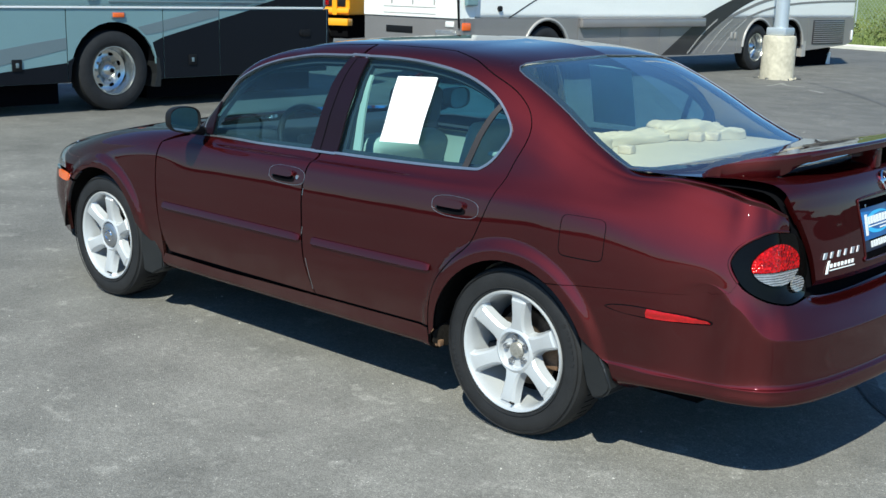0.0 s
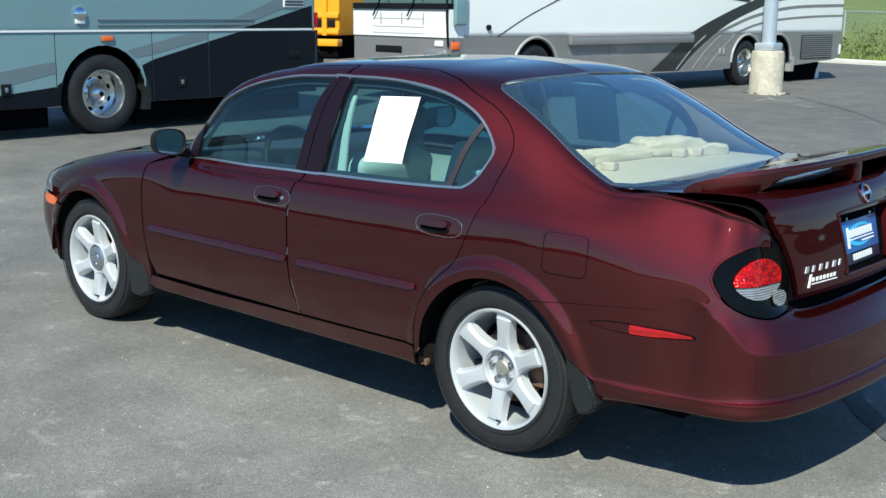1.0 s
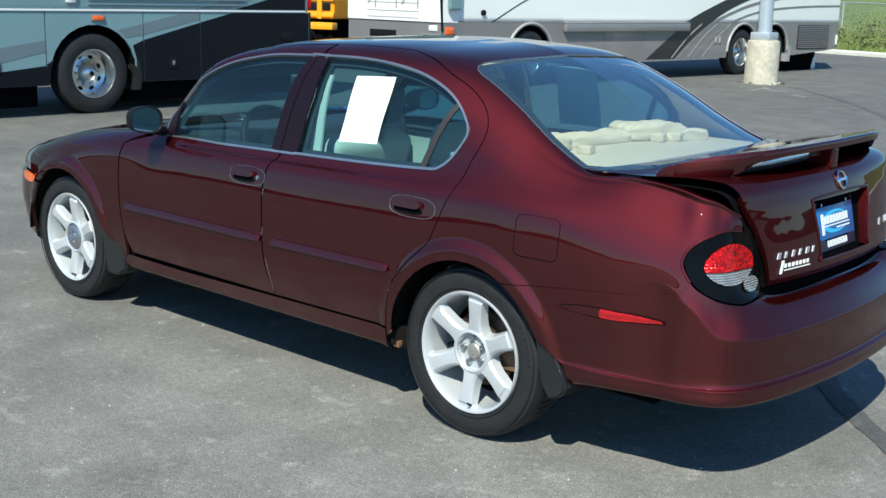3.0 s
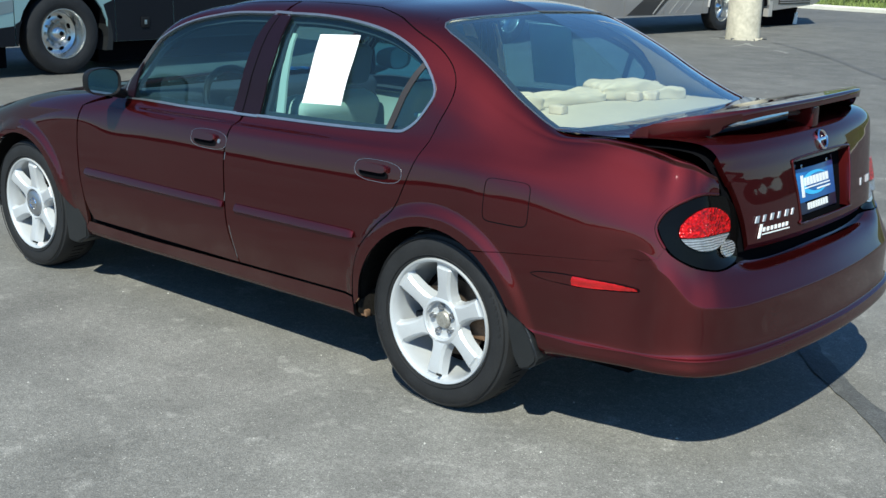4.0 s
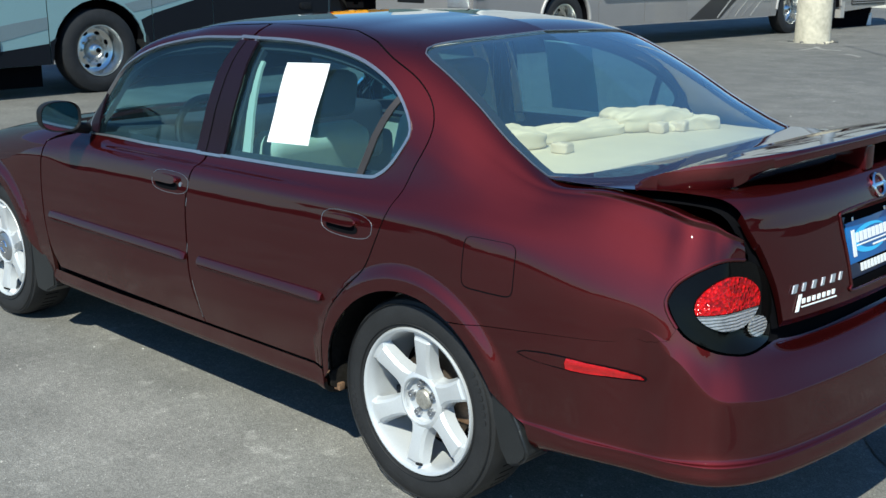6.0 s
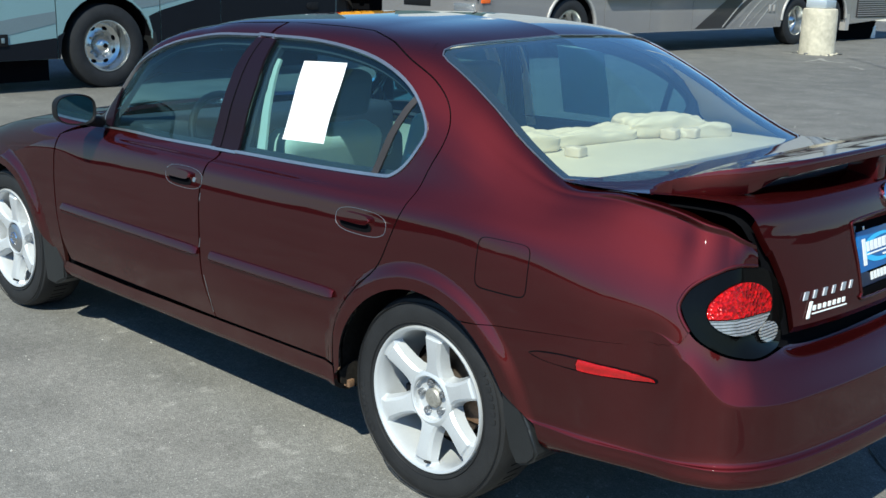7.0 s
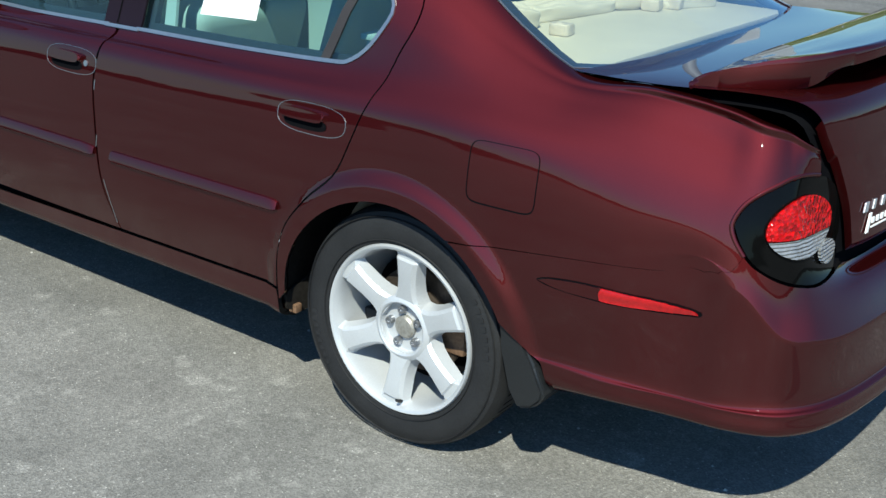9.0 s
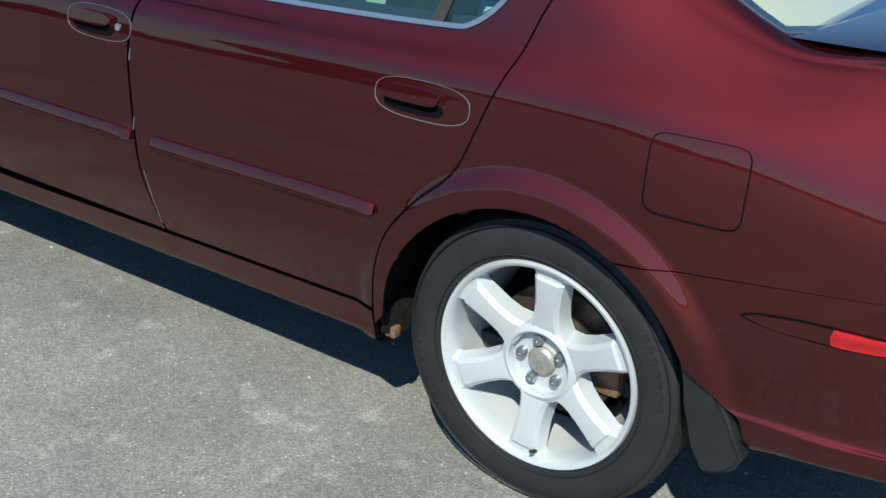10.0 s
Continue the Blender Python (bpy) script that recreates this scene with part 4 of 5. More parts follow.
    sec += [(qx - .004, qz + .001), (qx, qz - .006), (qx - .002, qz - min(h, .034)), (qx - .010, qz - h)]
    sec += [(lx + (qx - lx) * .75, lz + (qz - lz) * .75 - h * .9), (lx + (qx - lx) * .45, lz + (qz - lz) * .45 - h * .6), (lx + (qx - lx) * .2, lz - .012), (lx + .004, lz - .010)]
    rows.append([(x, w, z) for x, z in sec])
bm = bmesh.new()
vs = [[bm.verts.new(p) for p in r] for r in rows]
n = len(rows[0])
for a, b in zip(vs, vs[1:]):
    for k in range(n):
        bm.faces.new((a[k], a[(k + 1) % n], b[(k + 1) % n], b[k]))
bm.faces.new(vs[0]), bm.faces.new(vs[-1][::-1])
part("rear_wing", bm, PAINT, CAR, "burgundy boot-mounted wing", 75)
box_part("wing_stay", (.88, -.025, 1.06), (.972, .025, 1.13), PAINT, CAR, .006)

# plate, emblem and lettering on the lid
BADGE = material("bright_badge", (.62, .63, .65), .36, .8)


def on_lid(y0, y1, z0, z1, off=.004, thick=.006, lean=0.0):
    """A flat thing on the lid's rear face."""
    bm = bmesh.new()
    box(bm, (-thick, y0, z0), (0, y1, z1), min(thick, abs(y1 - y0), abs(z1 - z0)) * .3)
    for v in bm.verts:
        v.co.y += (v.co.z - z0) * lean
        v.co.x += lid_x(v.co.z, v.co.y) + off
    return bm


def on_plate(y0, y1, z0, z1, off=.004, thick=.006):
    bm = bmesh.new()
    box(bm, (-thick, y0, z0), (0, y1, z1), min(thick, abs(y1 - y0), abs(z1 - z0)) * .3)
    for v in bm.verts:
        v.co.x += .992 + (.86 - v.co.z) * .22 + off
    return bm


PLATE_NAVY = material("plate_navy", (0.006, 0.014, 0.040), 0.35, 0, 0.3, 0.1)
plate = part("plate_frame", on_plate(-.160, .160, .773, .948, .004, .012), PLATE_NAVY, CAR, "black plate frame with white bars of lettering", 40)
part("plate_face", on_plate(-.152, .152, .815, .928, .007, .004), PLATE_BLUE, plate, "blue dealer plate", 40)
bm = bmesh.new()
sw = [(.115 * math.cos(a) - .01, .872 + .040 * math.sin(a)) for a in np.linspace(.5, 5.6, 30)]
inn2 = [(.100 * math.cos(a) + .012, .872 + .030 * math.sin(a)) for a in np.linspace(.5, 5.6, 30)]
vv = [bm.verts.new((.992 + (.86 - z) * .22 + .0085, y, z)) for y, z in sw + inn2[::-1]]
for k in range(29):
    bm.faces.new((vv[k], vv[k + 1], vv[58 - k], vv[59 - k]))
part("plate_swoosh", bm, PLATE_CYAN, plate)
for y0, y1, z0, z1 in [(-.125, -.105, .832, .905), (-.10, -.082, .868, .895), (-.076, -.056, .868, .895), (-.05, -.03, .868, .895), (-.024, -.004, .868, .895), (.002, .022, .868, .895), (.028, .048, .868, .895), (.054, .074, .868, .895), (.08, .10, .868, .895),
                       (-.10, .11, .858, .862), (.0, .11, .845, .850)]:
    part("letter_bar", on_plate(y0, y1, z0, z1, .0095, .002), WHITE, plate)
for k in range(8):
    part("letter_bar", on_plate(-.085 + k * .0215, -.069 + k * .0215, .786, .808, .0065, .002), WHITE, plate)
for y in (-.105, .105):
    part("plate_screw", on_plate(y - .006, y + .006, .929, .940, .008, .004), CHROME, plate)
part("plate_slot", on_plate(-.075, .075, .929, .940, .0055, .003), SATIN, plate)
bm = bmesh.new()
for r0, r1 in ((.027, .036),):
    lathe(bm, [(r0, .0), (r0, .010), ((r0 + r1) / 2, .014), (r1, .010), (r1, 0), (r0, 0)], 32, "x", (1.006, 0, 1.012))
box(bm, (1.010, -.042, 1.006), (1.018, .042, 1.018), .003)
bmesh.ops.transform(bm, matrix=Matrix.Translation((.995, 0, 1.018)) @ Matrix.Rotation(radians(-22), 4, "Y") @ Matrix.Translation((-1.006, 0, -1.012)), verts=bm.verts)
part("emblem", bm, CHROME, CAR, "round chrome emblem", 40)
for k, wd in enumerate((.026, .018, .022, .018, .028, .018)):
    y = -.485 + k * .042
    part("badge_bar", on_lid(y + .1 * wd, y + .8 * wd, .802, .823, .003, .004, .45), BADGE, CAR)
part("dealer_badge", on_lid(-.470, -.458, .752, .795, .003, .003, .4), WHITE, CAR)
for k in range(7):
    part("badge_bar", on_lid(-.442 + k * .0225, -.430 + k * .0225, .770, .783, .003, .003, .2), WHITE, CAR)
part("badge_line", on_lid(-.445, -.285, .760, .7635, .003, .003), WHITE, CAR)
for y0, y1 in ((.335, .352), (.415, .434), (.438, .462)):
    part("badge_bar", on_lid(y0, y1, .815, .840, .003, .004, .3), BADGE, CAR)

# door mirrors
MIRROR = material("mirror_glass", (.30, .36, .38), .03, 1.0)


def mirror_edge(k, a=0.086, b=0.062):
    """The outline of a door mirror: a rounded box, slimmer at its outer end."""
    ang = 2 * math.pi * k / 32
    c, q = math.cos(ang), math.sin(ang)
    u, v = a * math.copysign(abs(c) ** .72, c), b * math.copysign(abs(q) ** .72, q)
    return u, v * (1 - .9 * max(u, 0)) + .05 * u


for s in (-1, 1):
    bm, loops = bmesh.new(), []
    for x, f in ((.020, .90), (.030, .94), (.032, .985), (.022, 1.0), (-.012, .98), (-.040, .88), (-.060, .70), (-.072, .42), (-.076, .12)):
        loops.append([bm.verts.new((-1.895 + x, s * (.958 - .9 * max(0, -.010 - x) + u * f), 1.032 + v * f)) for u, v in map(mirror_edge, range(32))])
    for a, b in zip(loops, loops[1:]):
        for k in range(32):
            bm.faces.new((a[k], a[(k + 1) % 32], b[(k + 1) % 32], b[k]))
    bm.faces.new(loops[-1]), bm.faces.new(loops[0])
    mir = part("door_mirror", bm, BLACK_TRIM, CAR, "black door mirror with rounded housing", 40)
    bm = bmesh.new()
    bm.faces.new([bm.verts.new((-1.8735, s * (.958 + u * .90), 1.032 + v * .90)) for u, v in map(mirror_edge, range(32))])
    part("mirror_glass", bm, MIRROR, mir)
    bm = tube(bmesh.new(), [(-1.955, s * .80, .962), (-1.945, s * .86, .972), (-1.93, s * .91, .985)], [.024, .022, .020], 10)
    part("mirror_foot", bm, BLACK_TRIM, mir, "", 50)

# mudflaps
for pts in ([(.318, .470), (.343, .470), (.388, .430), (.434, .376), (.463, .318), (.459, .292), (.434, .266), (.388, .250), (.366, .30), (.340, .39)], [(-2.40, .47), (-2.36, .45), (-2.27, .385), (-2.205, .325), (-2.205, .25), (-2.30, .205), (-2.375, .21), (-2.385, .33)]):
    for s in (-1, 1):
        bm = prism(bmesh.new(), pts, s * .60, s * .876)
        bmesh.ops.bevel(bm, geom=bm.edges[:], offset=.009, segments=3, affect="EDGES")
        part("mudflap", bm, FLAP, CAR, "black plastic mudflap", 40)

# wheels
R_T = .328


def wheel(cx, s, cap, turn):
    """Six-spoke alloy wheel; the outer face looks along -y before it is turned about."""
    w = part("wheel", lathe(bmesh.new(), [(.190, .17), (.205, .10), (.211, .03), (.2155, .010), (.220, -.004), (.2245, -.011), (.2305, -.012), (.2345, -.005), (.233, .004)], 72)[0], ALLOY, CAR, "silver six-spoke alloy wheel", 50)
    prof = [(.205, .20), (.25, .215), (.295, .205), (.318, .185), (.3265, .160), (.328, .13), (.328, .05), (.3265, .022), (.318, .000), (.300, -.010), (.278, -.014), (.255, -.012), (.238, -.008), (.231, .002)]
    ty = part("tyre", lathe(bmesh.new(), prof, 96)[0], RUBBER, w, "worn black radial tyre", 35)
    bm = bmesh.new()
    for k in range(66):                                     # shoulder sipes
        a = 2 * math.pi * k / 66
        m = Matrix.Rotation(a, 4, "Y")
        b2 = bmesh.ops.create_cube(bm, size=1)["verts"]
        for v in b2:
            v.co = m @ Vector((v.co.x * .004, .088 + v.co.y * .062, .3265 + v.co.z * .004))
    tagged(part("tread_sipes", bm, DARK, ty), kind="stuff")
    bm = bmesh.new()
    for r in (.245, .306):
        lathe(bm, [(r, -.0105), (r + .0015, -.0150), (r + .003, -.0105)], 96)
    for k, a0 in enumerate([1.0 + .085 * i for i in range(7)] + [4.1 + .075 * i for i in range(8)]):
        m = Matrix.Rotation(a0, 4, "Y")
        b2 = bmesh.ops.create_cube(bm, size=1)["verts"]
        for v in b2:
            v.co = m @ Vector((v.co.x * .013, -.0125 + v.co.y * .004, .283 + v.co.z * .017))
    part("sidewall_relief", bm, RUBBER, ty, "", 30)
    for k in range(6):
        bm = bmesh.new()
        secs = []
        for r, hw, top, dp in ((.066, .047, .014, .05), (.080, .040, .011, .05), (.092, .0335, .009, .05), (.110, .0295, .006, .045), (.14, .0285, .001, .042), (.175, .031, -.004, .04), (.198, .034, -.006, .035), (.203, .036, .000, .03), (.213, .043, .001, .026), (.224, .057, -.003, .02)):
            secs.append([bm.verts.new(p) for p in ((-hw - .008, top + dp, r), (-hw, top + .010, r), (-hw + .009, top + .001, r), (-.006, top, r), (.006, top, r), (hw - .009, top + .001, r), (hw, top + .010, r), (hw + .008, top + dp, r))])
        for a, b in zip(secs, secs[1:]):
            for i in range(7):
                bm.faces.new((a[i], a[i + 1], b[i + 1], b[i]))
        for v in bm.verts:
            v.co = Matrix.Rotation(radians(turn + 60 * k), 4, "Y") @ v.co
        part("spoke", bm, ALLOY, w, "", 26)
    bm = disc(bmesh.new(), [(.092, .05), (.089, .014), (.081, .008), (.075, .006), (.071, .009), (.069, .028), (.067, .031), (.03, .032)], 40)
    hub = part("hub", bm, ALLOY, w, "", 40)
    if cap:
        part("centre_cap", disc(bmesh.new(), [(.066, .03), (.065, .010), (.058, .004), (.03, .002)], 32), SATIN, hub, "grey centre cap", 40)
        bm, _ = lathe(bmesh.new(), [(.024, .004), (.027, -.002), (.032, .004)], 32)
        box(bm, (-.034, -.002, -.005), (.034, .004, .005))
        part("cap_emblem", bm, CHROME, hub, "", 40)
    else:
        part("hub_cover", disc(bmesh.new(), [(.033, .04), (.032, .024), (.026, .018), (.01, .017)], 28), material("dull_hub", (.36, .34, .30), .55, .6, 0, .3, 30), hub, "bare dull hub without its cap", 40)
        for k in range(5):
            a = 2 * math.pi * k / 5 + .5
            m = Matrix.Translation((.049 * math.cos(a), 0, .049 * math.sin(a)))
            bm = disc(bmesh.new(), [(.012, .04), (.012, .020), (.010, .015), (.006, .015), (.005, .020)], 10)
            bmesh.ops.transform(bm, matrix=m, verts=bm.verts)
            part("wheel_nut", bm, SATIN, hub, "", 40)
    part("brake_disc", disc(bmesh.new(), [(.145, .10), (.145, .088), (.09, .086), (.085, .07), (.04, .07)], 40), STEEL, w, "", 40)
    bm = box(bmesh.new(), (.07, .075, -.06), (.155, .13, .06), .01)
    part("brake_caliper", bm, RUST, w, "", 40)
    part("brake_shield", disc(bmesh.new(), [(.178, .125), (.178, .12), (.05, .12)], 36), DARK, w, "", 40)
    bm = tube(bmesh.new(), [(.012, .004, -.206), (.014, -.012, -.198), (.015, -.022, -.192)], [.005, .0045, .004], 8)
    part("valve_stem", bm, RUBBER, w, "", 40)
    w.matrix_world = pose(cx, s * .842, R_T, 0, 0, 0 if s < 0 else 180)
    return w


for cx in (0.0, -2.75):
    for s in (-1, 1):
        wheel(cx, s, cx < -1, 5)

# inside
box_part("cabin_floor", (-2.35, -.74, .26), (.35, .74, .30), DASH, CAR, .01)
bm = bmesh.new()
box(bm, (-.30, -.66, 1.018), (.36, .66, 1.034), .004)
part("parcel_shelf", bm, BEIGE_HARD, CAR, "beige parcel shelf", 40)


def cushion(name, lo, hi, bevel, rx=0.0, at=(0, 0, 0), mat=None):
    bm = box(bmesh.new(), lo, hi, bevel, 4)
    bmesh.ops.transform(bm, matrix=pose(*at, 0, rx, 0), verts=bm.verts)
    return part(name, bm, mat or BEIGE, CAR, "", 60)


for y in (-.37, .37):
    # beige seats; cushion and headrest get the shaded copy of the cloth
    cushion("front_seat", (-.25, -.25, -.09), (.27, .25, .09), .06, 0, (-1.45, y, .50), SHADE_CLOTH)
    cushion("seat_back", (-.07, -.25, 0), (.07, .25, .58), .06, 18, (-1.20, y, .46))
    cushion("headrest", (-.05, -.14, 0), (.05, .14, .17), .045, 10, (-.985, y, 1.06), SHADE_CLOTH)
cushion("rear_seat", (-.28, -.46, -.1), (.20, .46, .1), .07, 0, (-.55, 0, .47))
cushion("rear_seat_back", (-.08, -.64, 0), (.08, .64, .55), .06, 20, (-.42, 0, .50))


def crumpled(name, at, size, turn, mat, rough=.012, seed=0.0, label=""):
    """A slack pad: a rounded cushion pushed about by folds."""
    bm = bmesh.new()
    bmesh.ops.create_cube(bm, size=1)
    bmesh.ops.subdivide_edges(bm, edges=bm.edges[:], cuts=17, use_grid_fill=True)
    for v in bm.verts:
        c = v.co * 2
        r = max(abs(c.x) ** 6 + abs(c.y) ** 6 + abs(c.z) ** 6, 1e-6) ** (1 / 6)
        c = c / r * max(abs(c.x), abs(c.y), abs(c.z))
        p = Vector((c.x * size[0] / 2, c.y * size[1] / 2, (c.z + 1) * size[2] / 2))
        k = Vector((p.x * 42 + seed, p.y * 13, p.z * 30))
        lift = 1 + .35 * noise.noise(Vector((p.x * 5 + seed, p.y * 6, 2)))
        v.co = Vector((p.x, p.y, p.z * lift)) + noise.noise_vector(k) * rough * (.2 + c.z * .5 + .5)
        v.co.z += rough * .22 * math.sin(p.x * 190 + 5 * noise.noise(Vector((p.y * 7, seed, p.x * 4)))) * (c.z > 0)
    bmesh.ops.transform(bm, matrix=pose(*at, 0, 0, turn), verts=bm.verts)
    return part(name, bm, mat, CAR, label, 75)


crumpled("rear_headrest", (-.12, -.34, 1.030), (.19, .28, .062), -12, BEIGE, .010, 3.0, "beige folded rear headrest")
crumpled("seat_roll", (-.09, .02, 1.030), (.13, .42, .048), -7, BEIGE, .010, 7.0)
crumpled("rear_headrest", (-.04, .37, 1.030), (.19, .32, .074), -20, BEIGE, .011, 11.0, "beige folded rear headrest")
crumpled("seat_roll", (.09, .47, 1.030), (.09, .22, .045), -25, BEIGE, .012, 15.0)
TAN = material("tan_plastic", (.58, .51, .39), .5, 0, 0, .15, 20)
for x, y in ((.08, -.265), (.06, .31), (.09, .40)):
    crumpled("belt_guide", (x, y, 1.033), (.06, .06, .036), 10, TAN, .004, x * 90)
box_part("dashboard", (-2.12, -.70, .68), (-1.78, .70, .96), DASH, CAR, .05, "", 4)
bm = bmesh.new()
ringp = [Vector((0, .185 * math.cos(a), .185 * math.sin(a))) for a in np.linspace(0, 6.2832, 33)]
tube(bm, ringp, .016, 8, False)
box(bm, (-.04, -.06, -.05), (.01, .06, .05), .02), box(bm, (-.012, -.18, -.02), (.006, .18, .01), .004)
bmesh.ops.transform(bm, matrix=pose(-1.66, -.37, .90, 0, -25, 0), verts=bm.verts)
part("steering_wheel", bm, BLACK_TRIM, CAR, "dark steering wheel", 50)
box_part("inside_mirror", (-1.42, -.10, 1.27), (-1.39, .10, 1.33), DASH, CAR, .012)
head = [(tx(-1.25), 11.3), (tx(-1.25), 13), (tx(-.28), 13), (tx(-.31), 11.5)]
panel("headliner", head, BEIGE_HARD, CAR, off=-.03, flange=0, gap=0, joined=True)
panel("inner_frame", shrink(win_rear, -.03), DASH, CAR, [shrink(win_rear, .018)], off=-.035, flange=.02, gap=0)
panel("inner_frame", shrink(win_front, -.03), DASH, CAR, [shrink(win_front, .018)], off=-.035, flange=.02, gap=0)
panel("pillar_lining", SZ((-.978, .95), (-.930, .955), (-.950, 1.31), (-.972, 1.31)), BEIGE_HARD, CAR, off=-.045, flange=.01, gap=0)
panel("pillar_lining", SZ((-1.13, .90), (-1.04, .90), (-1.06, 1.34), (-1.11, 1.34)), BEIGE_HARD, CAR, off=-.09, flange=.02, gap=0)
panel("pillar_lining", XW((-.20, .60), (0, .64), (.30, .70), (.30, .76), (.0, .80), (-.08, .77), (-.12, .70)), BEIGE_HARD, CAR, off=-.04, flange=0, gap=0)
panel("door_lining", SZ((-2.1, .40), (-2.1, .92), (-.15, .95), (-.3, .65), (-.45, .40)), BEIGE_HARD, CAR, off=-.06, flange=0, gap=0)

# ---------------------------------------------------------------- window sheets
for s, q in ((-1, ((-.747, 1.292), (-.537, 1.300), (-.558, 1.044), (-.772, 1.033))), (1, ((-.80, 1.29), (-.55, 1.29), (-.56, 1.0), (-.81, 1.0)))):
    tv = np.array(SZ(*q))
    c, nn = skin(tv[:, 0], tv[:, 1], .010)
    c, out = c * (1, s, 1), nn.mean(axis=0) * (1, s, 1)
    V, F = [], []
    for i in range(7):                                      # hangs nearly flat, bowed a little
        for j in range(5):
            u, w = i / 6, j / 4
            p = (c[0] * (1 - w) + c[1] * w) * (1 - u) + (c[3] * (1 - w) + c[2] * w) * u
            V.append(p + out * (.003 * math.sin(math.pi * u) + .002 * math.sin(7 * u + 3 * w)))
    for k in range(35):
        V.append(V[k] + out * .0006)
    F = [(b + i * 5 + j, b + i * 5 + j + 1, b + i * 5 + j + 6, b + i * 5 + j + 5) for b in (0, 35) for i in range(6) for j in range(4)]
    ob = link("window_sheet", V, F, PAPER)
    tagged(ob, "plain white paper sheet taped to the rear door window", "paper")

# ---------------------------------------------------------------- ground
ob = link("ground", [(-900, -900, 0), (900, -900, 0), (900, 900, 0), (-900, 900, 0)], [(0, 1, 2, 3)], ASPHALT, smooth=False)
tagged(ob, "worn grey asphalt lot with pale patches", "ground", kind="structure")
rnd = random.Random(4)


def strip(pts, half, mat, z=.004, step=.05):
    """A strip of sealing tar with a wandering edge."""
    c = curve([(x, y, 0) for x, y in pts], 12)
    fine = []
    for a, b in zip(c, c[1:]):
        n = max(1, int((b - a).length / step))
        fine += [a.lerp(b, k / n) for k in range(n)]
    fine.append(c[-1])
    V, F = [], []
    for i, p in enumerate(fine):
        d = (fine[min(i + 1, len(fine) - 1)] - fine[max(i - 1, 0)]).normalized()
        n = Vector((-d.y, d.x, 0))
        for s in (-1, 1):
            w = half * (1 + .22 * noise.noise(Vector((p.x * 6, p.y * 6, s * 9))) + .14 * noise.noise(Vector((p.x * 25, p.y * 25, s * 5))))
            V.append((p + n * s * w + Vector((0, 0, z)))[:])
        V.append((p + Vector((0, 0, z + .002)))[:])
    for i in range(len(fine) - 1):
        k = 3 * i
        F += [(k, k + 2, k + 5, k + 3), (k + 2, k + 1, k + 4, k + 5)]
    return V, F


for pts, half in (([(.2, 1.7), (.70, .80), (1.0, .42), (1.26, .16), (1.56, -.22), (2.2, -1.1), (2.9, -1.9)], .050), ([(-7.3, 17.6), (-5.2, 15.2), (-3.42, 12.70), (-2.26, 11.42), (-1.38, 10.55), (-.62, 9.65), (.6, 8.3), (2.5, 6.6)], .055)):
    mat = TAR if half < .053 else TAR_OLD
    V, F = strip(pts, half, mat)
    tagged(link("tar_strip", V, F, mat, smooth=False), "dark sealed crack running across the asphalt", "crack", kind="structure")
SCUFF = asphalt("pale_scuff", (0.36, 0.345, 0.31))
for pts, half in (([(-8.70, 17.66), (-8.45, 17.60), (-8.28, 17.53)], .045), ([(-7.42, 16.02), (-7.46, 16.5), (-7.55, 16.95)], .035), ([(-7.60, 17.0), (-7.25, 16.50), (-6.84, 16.42)], .05), ([(-6.46, 15.80), (-6.2, 15.6), (-6.03, 15.39)], .04)):
    V, F = strip(pts, half, SCUFF, .005)
    tagged(link("scuff_mark", V, F, SCUFF, smooth=False), "pale scrape worn into the asphalt beside the footing", "scuff mark", kind="structure")
V, F = [], []
for k in range(1500):                                       # loose grit
    near = k < 1000
    x, y = (rnd.uniform(-2.6, 2.6), rnd.uniform(-3.4, 1.6)) if near else (rnd.uniform(-6, 4), rnd.uniform(-2, 16))
    if near and abs(y) < .8 and -3.6 < x < .7:
        continue
    r = rnd.uniform(.0012, .0032) * (1 if near else 2.2) * (1.6 if rnd.random() < .07 else 1)
    b = len(V)
    a0 = rnd.uniform(0, 6.28)
    V += [(x + r * math.cos(a0 + a) * rnd.uniform(.6, 1.2), y + r * math.sin(a0 + a) * rnd.uniform(.6, 1.2), 0.0) for a in (0, 1.6, 3.1, 4.7)] + [(x, y, r * .9)]
    F += [(b + i, b + (i + 1) % 4, b + 4) for i in range(4)]
tagged(link("grit", V, F, STONE_BITS, smooth=False), "loose pale grit scattered over the asphalt", "grit", kind="stuff")

# ---------------------------------------------------------------- coaches
# local axes: the near flank is the plane x = 0 and looks along +x; y runs along the coach


def flank(name, outline, mat, parent, lo=-.03, hi=0.0, label=""):
    return part(name, prism(bmesh.new(), outline, lo, hi, "x"), mat, parent, label)


def arch_pts(cy, cz, r, z0, n=14):
    a0 = math.asin((z0 - cz) / r)
    return [(cy + r * math.cos(a), cz + r * math.sin(a)) for a in np.linspace(math.pi - a0, a0, n)]


def coach_wheel(parent, y, x=-.04, r=.51, rim=.315):
    """A deep-dish chromed wheel on a lorry tyre."""
    c = (x, y, r)
    w = part("wheel", lathe(bmesh.new(), [(rim, .0), (rim - .004, .014), (rim - .016, .014), (rim - .026, -.004), (rim - .030, -.05), (rim - .040, -.10), (rim - .046, -.17), (rim - .075, -.195), (.205, -.200), (.150, -.185), (.128, -.170), (.122, -.125), (.105, -.105), (.060, -.055), (.045, -.048), (.01, -.046)], 48, "x", c)[0], POLISHED, parent, "polished deep-dish wheel", 40)
